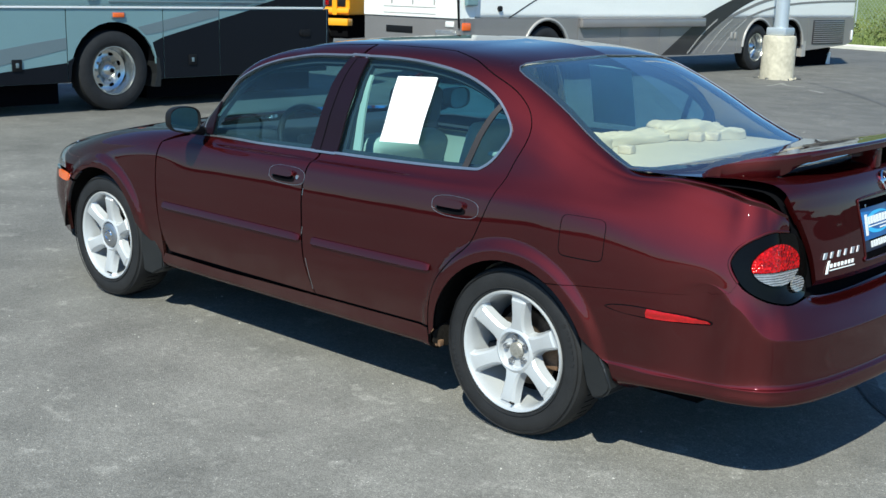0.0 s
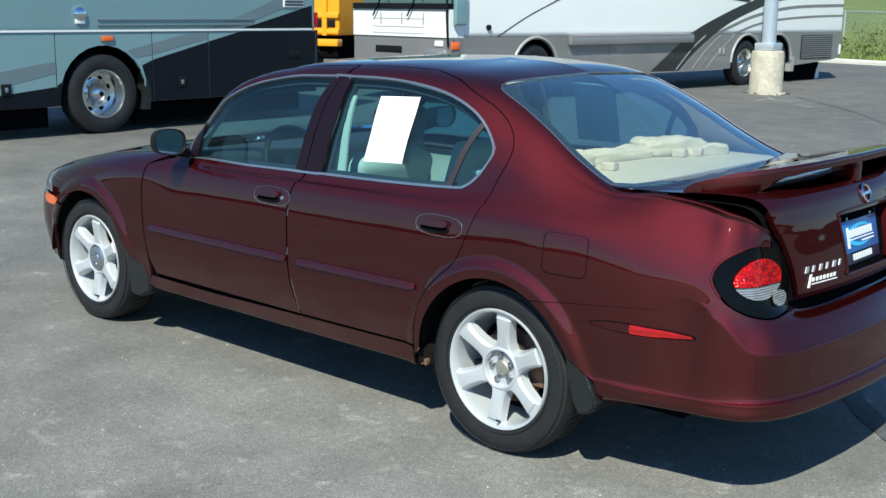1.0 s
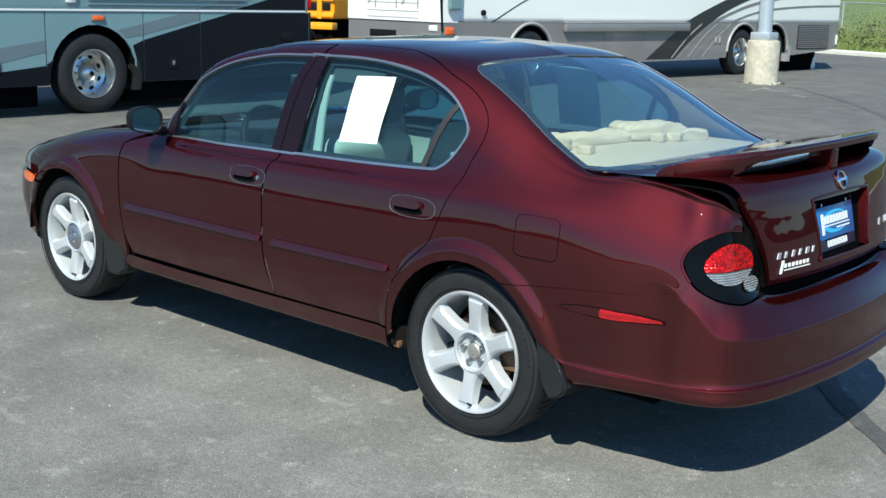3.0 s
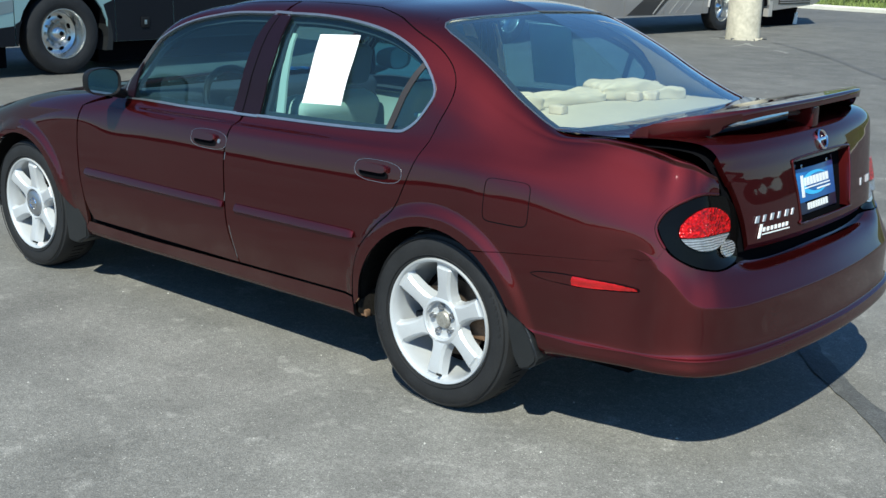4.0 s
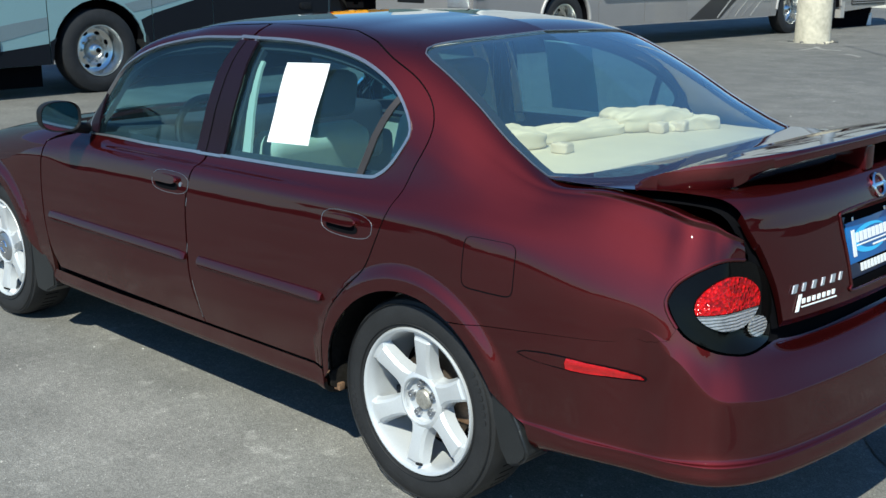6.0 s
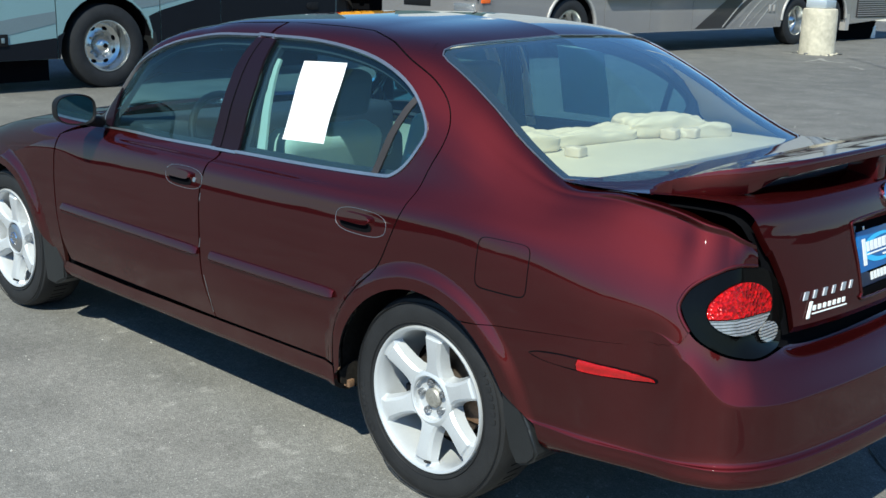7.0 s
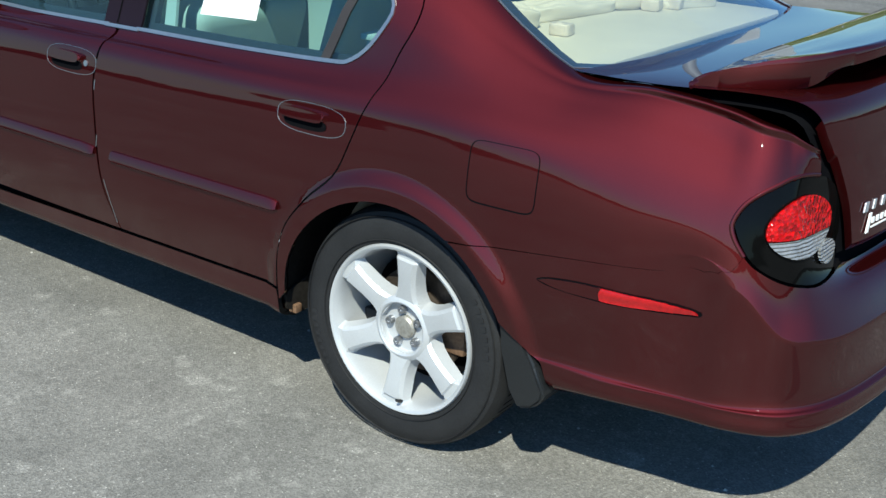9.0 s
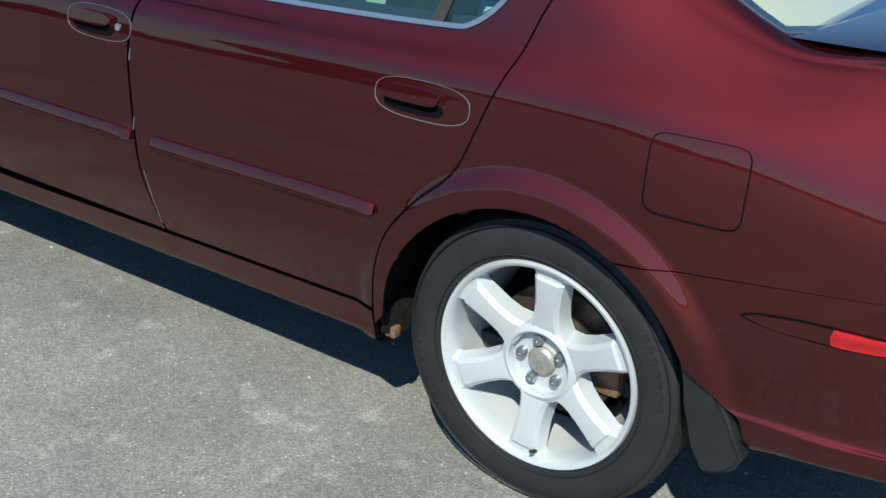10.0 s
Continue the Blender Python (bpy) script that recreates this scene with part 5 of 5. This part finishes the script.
    part("tyre", lathe(bmesh.new(), [(rim - .01, -.24), (r - .06, -.26), (r - .012, -.24), (r, -.20), (r, -.04), (r - .012, -.005), (r - .07, .02), (r - .14, .022), (rim + .008, .008), (rim - .006, 0)], 56, "x", c)[0], RUBBER, w, "black lorry tyre", 35)
    for k in range(10):
        a = 2 * math.pi * k / 10
        m = Matrix.Translation(Vector(c) + Vector((-.190, .150 * math.cos(a), .150 * math.sin(a))))
        bm = disc(bmesh.new(), [(.016, 0), (.016, .040), (.009, .048)], 8, "x")
        bmesh.ops.transform(bm, matrix=m, verts=bm.verts)
        part("wheel_nut", bm, POLISHED, w, "", 40)
    for k in range(8):
        a = 2 * math.pi * (k + .5) / 8
        m = Matrix.Translation(Vector(c) + Vector((-.200, .212 * math.cos(a), .212 * math.sin(a)))) @ Matrix.Rotation(a, 4, "X") @ Matrix.Diagonal((1, .8, 1.35, 1))
        bm = disc(bmesh.new(), [(.026, 0), (.026, .008)], 14, "x")
        bmesh.ops.transform(bm, matrix=m, verts=bm.verts)
        part("hand_hole", bm, DARK, w)
    part("hub_cap", disc(bmesh.new(), [(.030, -.046), (.028, -.036), (.016, -.032)], 20, "x", c), DARK, w, "dark hub centre", 40)
    return w


def body_shell(parent, y0, y1, z0, z1, mat, width=2.5, x=0.0):
    bm = box(bmesh.new(), (x - width, y0, z0), (x, y1, z1), .10, 4)
    return part("upper_body", bm, mat, parent, "", 40)


RV1 = thing("motorhome", "silver and black motorhome parked on the asphalt", "motorhome", pose(-10.55, 0, 0))
body_shell(RV1, -4.3, 7.82, 1.27, 3.55, SILVER_BLUE)
# low near-black boxes added here stand in for shade under the coach
part("underframe", box(box(bmesh.new(), (-2.35, -4.2, .42), (-.42, 7.7, 1.30)), (-2.2, 4.8, .10), (-.30, 7.7, .5)), DARK, RV1)
part("underside_shade", box(bmesh.new(), (-2.2, -1.9, .10), (-.30, 3.5, .5)), DARK, RV1)
lo_z = .385
for a, b in ((-4.3, -1.0), (-.99, 1.2), (1.21, 3.47)):
    flank("locker_door", [(a, lo_z), (b, lo_z), (b, 1.29), (a, 1.29)], SILVER_BLUE, RV1)
flank("arch_panel", [(3.485, lo_z), (3.50, lo_z)] + arch_pts(4.15, .50, .63, .52) + [(4.80, lo_z), (4.88, lo_z), (4.88, 1.29), (3.485, 1.29)], SILVER_BLUE, RV1)
flank("locker_door", [(4.895, lo_z), (5.795, lo_z), (5.795, 1.29), (4.895, 1.29)], SILVER_BLUE, RV1)
flank("locker_door", [(5.81, lo_z), (7.80, lo_z), (7.80, 1.29), (5.81, 1.29)], SILVER_BLUE, RV1)
flank("black_stripe", [(-4.29, .386), (3.4715, .386), (3.4715, .63), (2.58, .54), (0, .45), (-4.29, .42)], COACH_BLACK, RV1, 0, .004)
flank("black_stripe", [(3.483, .387), (3.505, .387), (3.535, .60), (3.58, .70), (3.483, .65)], COACH_BLACK, RV1, 0, .004)
flank("black_stripe", [(4.815, .387), (4.8815, .387), (4.8815, .925), (4.72, .86), (4.79, .62)], COACH_BLACK, RV1, 0, .004)
flank("black_stripe", [(4.8935, .387), (5.7965, .387), (5.7965, 1.15), (4.8935, .93)], COACH_BLACK, RV1, 0, .004)
flank("black_stripe", [(5.8085, .387), (7.79, .387), (7.79, 1.285), (6.36, 1.285), (5.8085, 1.155)], COACH_BLACK, RV1, 0, .004)
flank("black_stripe", [(6.42, 1.33), (7.72, 1.33), (7.72, 1.66)], COACH_BLACK, RV1, 0, .004)
flank("grey_stripe", [(1.22, .42), (2.58, .62), (3.4715, .80), (3.4715, .94), (3.03, .88), (2.6, .81), (1.22, .60)], BLUE_GREY, RV1, 0, .004)
flank("grey_stripe", [(4.62, .96), (4.8815, .995), (4.8815, 1.14), (4.50, 1.06)], BLUE_GREY, RV1, 0, .004)
flank("grey_stripe", [(4.8935, 1.0), (5.7965, 1.195), (5.7965, 1.285), (5.55, 1.285), (4.8935, 1.145)], BLUE_GREY, RV1, 0, .004)
flank("grey_stripe", [(6.24, 1.33), (7.72, 1.78), (7.72, 2.0), (6.63, 1.60), (5.82, 1.33)], BLUE_GREY, RV1, 0, .004)
box_part("trim_strip", (0, -4.25, 1.296), (.014, 7.72, 1.322), WHITE, RV1, .003)
for z in (1.375, 1.445):
    box_part("slide_rail", (0, 4.08, z), (.02, 6.6, z + .018), BLUE_GREY, RV1, .003)
coach_wheel(RV1, 4.15), coach_wheel(RV1, -2.6)
bm, _ = lathe(bmesh.new(), [(.63, -.02), (.63, -.45), (.1, -.45)], 36, "x", (0, 4.15, .50))
bmesh.ops.delete(bm, geom=[v for v in bm.verts if v.co.z < .40], context="VERTS")
part("wheel_housing", bm, DARK, RV1, "", 60)
flank("mudflap", [(4.73, .28), (4.82, .28), (4.84, .45), (4.81, .66), (4.77, .66), (4.77, .45)], FLAP, RV1, -.30, .006)
box_part("marker_lamp", (.004, 4.13, 1.185), (.03, 4.29, 1.245), AMBER, RV1, .008, "amber marker lamp")
box_part("marker_surround", (.0, 4.115, 1.172), (.014, 4.305, 1.258), BLUE_GREY, RV1, .006)
for y, z in ((5.34, .62), (2.80, .62)):
    box_part("door_latch", (.004, y - .065, z - .07), (.02, y + .065, z + .07), BLACK_TRIM, RV1, .01)
    box_part("latch_pull", (.02, y - .02, z - .03), (.028, y + .02, z + .03), BLUE_GREY, RV1, .006)
bm = disc(bmesh.new(), [(.085, 0), (.085, .03), (.05, .05), (.02, .055)], 24, "x", (0, 3.83, 1.52))
part("filler_cap", bm, CHROME, RV1, "", 40)
box_part("filler_box", (0, 3.77, 1.40), (.03, 3.90, 1.50), WHITE, RV1, .01)
bm = disc(bmesh.new(), [(.05, 0), (.05, .012), (.03, .018)], 20, "x", (.004, 7.30, .95))
part("exhaust_cap", bm, BLACK_TRIM, RV1, "", 40)
box_part("exhaust_plate", (.004, 7.32, .90), (.02, 7.46, 1.0), BLACK_TRIM, RV1, .006)
vent = box_part("side_vent", (0, 7.16, 1.63), (.02, 7.56, 1.86), WHITE, RV1, .006)
for k in range(5):
    box_part("slat", (.021, 7.18, 1.655 + k * .042), (.028, 7.54, 1.677 + k * .042), BLACK_TRIM, vent, .002)
box_part("tail_lamp", (-.05, 7.80, 1.36), (.006, 7.84, 1.56), RED_LENS, RV1, .008)
box_part("corner_post", (-.06, 7.80, .55), (.004, 7.835, 1.30), COACH_BLACK, RV1, .01)

RV2 = thing("motorhome", "white motorhome with taupe skirts and swooping stripes", "motorhome", pose(-9.75, 19.95, 0, 0, 0, -4.0))
body_shell(RV2, -9.0, 4.65, 1.15, 3.65, COACH_WHITE)
part("underframe", box(bmesh.new(), (-2.35, -8.8, .46), (-.42, 4.2, 1.20)), DARK, RV2)
zl = .40
flank("skirt", [(-9.2, zl + .1), (-7.70, zl)] + arch_pts(-7.07, .50, .61, .52) + [(-6.42, zl), (-6.2, zl), (-6.2, 1.16), (-9.2, 1.16)], TAUPE, RV2)
for a, b in ((-6.19, -4.9), (-4.89, -3.6), (-3.59, -2.2), (-2.19, -.70)):
    flank("locker_door", [(a, zl), (b, zl), (b, 1.16), (a, 1.16)], TAUPE, RV2)
flank("arch_panel", [(-.69, zl), (-.50, zl)] + arch_pts(.15, .50, .62, .52) + arch_pts(1.50, .50, .62, .52) + [(2.15, zl), (2.35, zl), (2.35, 1.16), (-.69, 1.16)], TAUPE, RV2)
flank("rear_skirt", [(2.36, zl), (4.3, .50), (4.62, .58), (4.62, 1.16), (2.36, 1.16)], TAUPE, RV2)
for y in (-7.07, .15, 1.50):
    bm, _ = lathe(bmesh.new(), [(.60, -.02), (.60, -.45), (.1, -.45)], 32, "x", (0, y, .50))
    bmesh.ops.delete(bm, geom=[v for v in bm.verts if v.co.z < .42], context="VERTS")
    part("wheel_housing", bm, DARK, RV2, "", 60)
    bm = bmesh.new()
    tube(bm, [(.005, y + .64 * math.cos(a), .5 + .64 * math.sin(a)) for a in np.linspace(0.05, math.pi - .05, 18)], .03, 8)
    part("arch_trim", bm, TAUPE_PALE, RV2, "", 50)
    coach_wheel(RV2, y)
flank("mudflap", [(2.14, .26), (2.30, .26), (2.30, .62), (2.14, .62)], TAUPE_PALE, RV2, -.30, .006)
box_part("awning_box", (0, -6.17, .985), (.10, -2.1, 1.145), TAUPE, RV2, .03)
box_part("awning_rail", (0, -6.17, 1.148), (.085, -2.1, 1.165), TAUPE_PALE, RV2, .004)
part("tail_bar", prism(bmesh.new(), [(2.4, .02), (4.0, .0), (4.2, .42), (2.4, .42)], -.5, -.35, "x"), DARK, RV2)
box_part("tow_step", (-.5, 4.05, 0.0), (-.35, 4.25, .30), WHITE, RV2, .02)
dark_sw = [tuple(p)[:2] for p in curve([(-3.5, .42, 0), (-2.7, .86, 0), (-2.0, 1.22, 0), (-1.1, 1.52, 0), (0, 1.82, 0), (1.5, 2.12, 0), (4.6, 2.42, 0)], 5)] + [tuple(p)[:2] for p in curve([(4.6, 2.18, 0), (1.5, 1.90, 0), (.4, 1.68, 0), (-.6, 1.40, 0), (-1.4, 1.06, 0), (-2.0, .74, 0), (-2.5, .41, 0)], 5)]
flank("dark_stripe", dark_sw, TAUPE_DARK, RV2, 0, .004)
flank("dark_stripe", [tuple(p)[:2] for p in curve([(-6.6, 1.86, 0), (-4.2, 2.08, 0), (-1.9, 2.08, 0), (.3, 1.97, 0)], 6)] + [tuple(p)[:2] for p in curve([(.1, 1.85, 0), (-1.9, 1.98, 0), (-4.2, 2.02, 0), (-6.6, 1.82, 0)], 6)], TAUPE_DARK, RV2, .0045, .008)
for pts, w in (([(-2.35, .42), (-1.35, 1.05), (-.4, 1.36), (.6, 1.58), (2.2, 1.76), (4.6, 1.82)], .035), ([(-1.75, .42), (-.85, .98), (.2, 1.30), (1.4, 1.46), (3.0, 1.54), (4.6, 1.57)], .025), ([(-8.1, 1.16), (-7.3, 1.52), (-6.4, 1.84)], .012)):
    c = curve([(a, b, 0) for a, b in pts], 6)
    up = [(p.x, p.y + w) for p in c]
    dn = [(p.x, p.y - w) for p in c][::-1]
    flank("thin_stripe", up + dn, TAUPE_DARK if pts[0][1] > 1 else TAUPE, RV2, 0, .004)
for x0 in (-2.6, -2.0, -1.45):
    c = curve([(x0, .43, 0), (x0 + .55, .85, 0), (x0 + 1.05, 1.13, 0)], 6)
    flank("pale_line", [(p.x, p.y + .018) for p in c] + [(p.x, p.y - .018) for p in c][::-1], TAUPE_PALE, RV2, .0045, .008)
grl = box_part("rear_grille", (0, 2.58, .54), (.012, 4.12, 1.11), TAUPE_DARK, RV2, .005)
for k in range(11):
    box_part("slat", (.012, 2.62, .565 + k * .049), (.028, 4.08, .587 + k * .049), TAUPE, grl, .004)
for y in (-.95, -.80):
    box_part("latch", (.0, y - .03, .72), (.02, y + .03, .86), TAUPE_PALE, RV2, .006)
box_part("side_lamp", (0, 4.50, .62), (.03, 4.56, .86), WHITE, RV2, .01)
bm = disc(bmesh.new(), [(.05, 0), (.05, .04), (.02, .05)], 14, "x", (0, -8.35, 1.32))
part("door_knob", bm, BLACK_TRIM, RV2, "", 40)
# nose
part("nose_panel", prism(bmesh.new(), [(-2.5, 1.15), (0, 1.15), (0, 1.62), (-2.5, 1.62)], -9.30, -8.95, "y"), COACH_WHITE, RV2)
part("nose_skirt", prism(bmesh.new(), [(-2.5, .45), (0, .45), (0, 1.14), (-2.5, 1.14)], -9.28, -8.95, "y"), TAUPE, RV2)
part("screen_sill", prism(bmesh.new(), [(-2.48, 1.62), (-.02, 1.62), (-.02, 1.72), (-2.48, 1.72)], -9.33, -8.95, "y"), BLACK_TRIM, RV2)
part("windscreen", prism(bmesh.new(), [(-2.44, 1.72), (-.06, 1.72), (-.06, 2.9), (-2.44, 2.9)], -9.10, -8.98, "y"), material("coach_screen", (.10, .16, .15), .05, 0, 1.0), RV2)
for z in (1.20, 1.31, 1.45):
    part("nose_seam", box(bmesh.new(), (-1.95, -9.304, z), (-.6, -9.299, z + .012)), TAUPE_PALE, RV2)
for x in (-1.9, -1.0):
    part("wiper_arm", tube(bmesh.new(), [(x, -9.35, 1.50), (x + .25, -9.36, 1.85), (x + .30, -9.20, 2.3)], .015, 6), BLACK_TRIM, RV2)
part("mirror_arm", tube(bmesh.new(), [(-.02, -9.3, 1.0), (-.0, -9.36, 1.5), (.05, -9.40, 2.2)], .02, 6), BLACK_TRIM, RV2)
box_part("corner_mirror", (.02, -9.24, 1.36), (.10, -8.96, 1.95), SILVER_BLUE, RV2, .035, "pale blue mirror housing", 4)
for x in (-1.75, -1.2, -.65):
    box_part("nose_vent", (x, -9.305, 1.36), (x + .03, -9.295, 1.56), TAUPE_PALE, RV2, .003)
box_part("nose_slot", (-1.9, -9.29, .86), (-1.2, -9.275, .98), BLACK_TRIM, RV2, .01)
box_part("fog_lamp", (-.36, -9.30, 1.0), (-.16, -9.275, 1.10), WHITE, RV2, .02)
box_part("corner_lamp", (-.02, -9.25, .95), (.02, -9.05, 1.08), AMBER, RV2, .02)
box_part("head_lamp", (-.6, -9.31, .80), (-.08, -9.25, .95), CLEAR_LENS, RV2, .03)

# yellow lorry standing behind, seen between the two coaches
TR = thing("yellow_lorry", "yellow works lorry standing between the motorhomes", "truck", pose(-17.2, 13.2, 0, 0, 0, 20))
box_part("cab_body", (-2.6, -.2, 1.02), (1.2, 4.0, 2.8), YELLOW, TR, .06)
box_part("shadow_gap", (-2.5, -.22, 1.20), (1.1, -.19, 1.36), BLACK_TRIM, TR, .01)
box_part("ladder_rail", (-2.6, -.26, 1.40), (1.2, -.20, 1.52), YELLOW, TR, .02)
box_part("ladder_rail", (-2.6, -.26, 1.06), (1.2, -.20, 1.16), YELLOW, TR, .02)
for x in (-1.6, -.4, .8):
    box_part("upright", (x, -.27, 1.02), (x + .12, -.2, 2.2), YELLOW, TR, .02)
box_part("bumper", (-.3, -.5, .80), (1.3, -.25, .95), YELLOW, TR, .03)
for x in (-1.9, .1):
    bm = lathe(bmesh.new(), [(.2, .02), (.46, 0), (.50, .04), (.50, .3), (.46, .34), (.2, .3)], 32, "y", (x, -.1, .5))[0]
    part("tyre", bm, RUBBER, TR, "", 40)
part("underframe", box(bmesh.new(), (-2.4, .1, .5), (1.0, 3.8, 1.02)), DARK, TR)

# ---------------------------------------------------------------- lamp post on its footing
POST = thing("lamp_post", "grey steel lamp post on a worn concrete footing", "lamp post", pose(-8.18, 17.98, 0))
bm = disc(bmesh.new(), [(.345, -.02), (.34, .05), (.328, .80), (.315, .86), (.27, .875)], 40, "z")
for v in bm.verts:
    v.co += Vector((noise.noise(v.co * 4), noise.noise(v.co * 4 + Vector((9, 0, 0))), 0)) * .012
part("footing", bm, CONCRETE, POST, "stained cylindrical concrete footing", 50)
rnd = random.Random(12)
for k in range(34):                                         # broken edge of the asphalt round the footing
    a, r, q = rnd.uniform(0, 6.28), rnd.uniform(.34, .44), rnd.uniform(.015, .05)
    bm = bmesh.new()
    bmesh.ops.create_icosphere(bm, subdivisions=1, radius=q)
    for v in bm.verts:
        v.co = Vector((v.co.x * rnd.uniform(.8, 1.3), v.co.y * rnd.uniform(.8, 1.3), v.co.z * .6))
    bmesh.ops.translate(bm, verts=bm.verts, vec=(r * math.cos(a), r * math.sin(a), q * .3))
    part("rubble", bm, TAR if k % 3 else CONCRETE, POST)
box_part("base_cover", (-.21, -.21, .875), (.21, .21, 1.03), GALV, POST, .03)
bm = disc(bmesh.new(), [(.145, 1.0), (.14, 1.2), (.115, 8.0)], 24, "z")
part("pole", bm, GALV, POST, "", 50)

# ---------------------------------------------------------------- kerb, verge, fence
KA, KB = Vector((-80, 53.5, 0)), Vector((8.0, 26.91, 0))
kd = (KB - KA).normalized()
kn = Vector((-kd.y, kd.x, 0))


def verge(u, w):
    """A place u along the kerb and w behind it; the bank rises away from the lot."""
    p = KA + kd * u + kn * w
    z = .13 + min(max(0, w - 1.0) * .10, 5.5)
    return Vector((p.x, p.y, min(z, 9) + .10 * noise.noise(Vector((p.x * .3, p.y * .3, 0))) * min(w, 2)))


bm = bmesh.new()
L = (KB - KA).length
prof = [(-.02, -.02), (-.01, .10), (.03, .14), (.16, .15), (.18, .0)]
n = 70
rowsk = [[bm.verts.new(KA + kd * (L * i / n) + kn * w + Vector((0, 0, z + .008 * noise.noise(Vector((i * .7, w, 0)))))) for w, z in prof] for i in range(n + 1)]
for a, b in zip(rowsk, rowsk[1:]):
    for k in range(len(prof) - 1):
        bm.faces.new((a[k], b[k], b[k + 1], a[k + 1]))
tagged(part("kerb", bm, KERB), "pale concrete kerb along the grass", "kerb", kind="structure")
us, ws = np.linspace(0, L, 150), [.17, .5, 1, 2, 3, 4.5, 6, 8, 11, 15, 20, 28, 40, 60]
V = [verge(u, w)[:] for u in us for w in ws]
m = len(ws)
F = [(i * m + j, (i + 1) * m + j, (i + 1) * m + j + 1, i * m + j + 1) for i in range(len(us) - 1) for j in range(m - 1)]
tagged(link("grass_bank", V, F, GRASS), "sloping green grass bank behind the kerb", "grass", kind="structure")
V, F = [], []
u_mid = (Vector((-9, 32, 0)) - KA).dot(kd)
for k in range(16000):
    w = .2 + rnd.random() ** 1.6 * 16
    p = verge(u_mid + rnd.uniform(-12, 14), w)
    h, a = rnd.uniform(.06, .20) * (1.6 if rnd.random() < .08 else 1), rnd.uniform(0, 6.28)
    d = Vector((math.cos(a), math.sin(a), 0)) * .018
    lean = Vector((rnd.uniform(-.5, .5), rnd.uniform(-.5, .5), 1)) * h
    b = len(V)
    V += [(p - d)[:], (p + d)[:], (p + lean)[:]]
    F.append((b, b + 1, b + 2))
tagged(link("grass_blades", V, F, BLADES, smooth=False), "uncut green grass blades on the bank", "grass", kind="stuff")


def weed(u, w, size, mat, name="weed_bush", label="leafy weeds growing on the grass bank"):
    root = verge(u, w)
    V, F = [], []
    for k in range(420):
        v = Vector((rnd.gauss(0, .38), rnd.gauss(0, .38), abs(rnd.gauss(.45, .28)))) * size
        p = root + v
        a, b_ = rnd.uniform(0, 6.28), rnd.uniform(-.9, .9)
        t = Vector((math.cos(a) * math.cos(b_), math.sin(a) * math.cos(b_), math.sin(b_)))
        s = t.orthogonal().normalized()
        q = rnd.uniform(.03, .075) * size ** .5
        b = len(V)
        V += [(p - t * q)[:], (p + s * q * .45)[:], (p + t * q)[:], (p - s * q * .45)[:]]
        F.append((b, b + 1, b + 2, b + 3))
    plant = thing(name, label, "weeds", group="weeds on the bank")
    link("foliage", V, F, mat, plant, smooth=False)
    bm = bmesh.new()
    for k in range(5):
        tip = root + Vector((rnd.gauss(0, .3), rnd.gauss(0, .3), rnd.uniform(.5, .9))) * size
        tube(bm, [root - Vector((0, 0, .03)), root.lerp(tip, .5) + Vector((rnd.gauss(0, .04), 0, 0)), tip], [.012, .009, .004], 5)
    part("stems", bm, WEEDS_DRY, plant)


for k in range(34):
    weed(u_mid + rnd.uniform(-9, 12), rnd.uniform(1.5, 11), rnd.uniform(.45, 1.15), WEEDS if rnd.random() < .65 else WEEDS_DRY)

fence = thing("chain_fence", "grey chain-link fence standing on the bank", "fence")
f0, f1, fw = u_mid - 11, u_mid + 13, 4.6
for u in np.arange(f0, f1 + .1, 3.0):
    p = verge(u, fw)
    part("fence_post", tube(bmesh.new(), [p - Vector((0, 0, .1)), p + Vector((0, 0, 1.22))], .03, 8), GALV, fence)
part("top_rail", tube(bmesh.new(), [verge(u, fw) + Vector((0, 0, 1.2)) for u in np.arange(f0, f1 + .1, 1.5)], .022, 6), GALV, fence)
bm = bmesh.new()
for k in range(int((f1 - f0) / .16)):
    for sgn in (-1, 1):
        a, b = verge(f0 + k * .16, fw), verge(min(max(f0 + k * .16 + sgn * 1.1, f0), f1), fw) + Vector((0, 0, 1.18))
        tube(bm, [a, b], .0035, 3, False)
tagged(part("wire_mesh", bm, GALV, fence), kind="stuff")

# far wooded skyline all round, well beyond the lot; unseen, hides bright horizon in reflections
V, n = [], 240
for i in range(n):
    a = 2 * math.pi * i / n
    h = 7.0 + 3.5 * noise.noise(Vector((math.cos(a) * 6, math.sin(a) * 6, 3))) + 3.0 * noise.noise(Vector((math.cos(a) * 30, math.sin(a) * 30, 1)))
    V += [(240 * math.cos(a), 240 * math.sin(a), -1), (240 * math.cos(a), 240 * math.sin(a), h)]
F = [(2 * i, (2 * i + 2) % (2 * n), (2 * i + 3) % (2 * n), 2 * i + 1) for i in range(n)]
tagged(link("backdrop_trees", V, F, FAR_TREES, smooth=False), "distant dark wooded skyline, unseen backdrop", "trees", kind="structure")
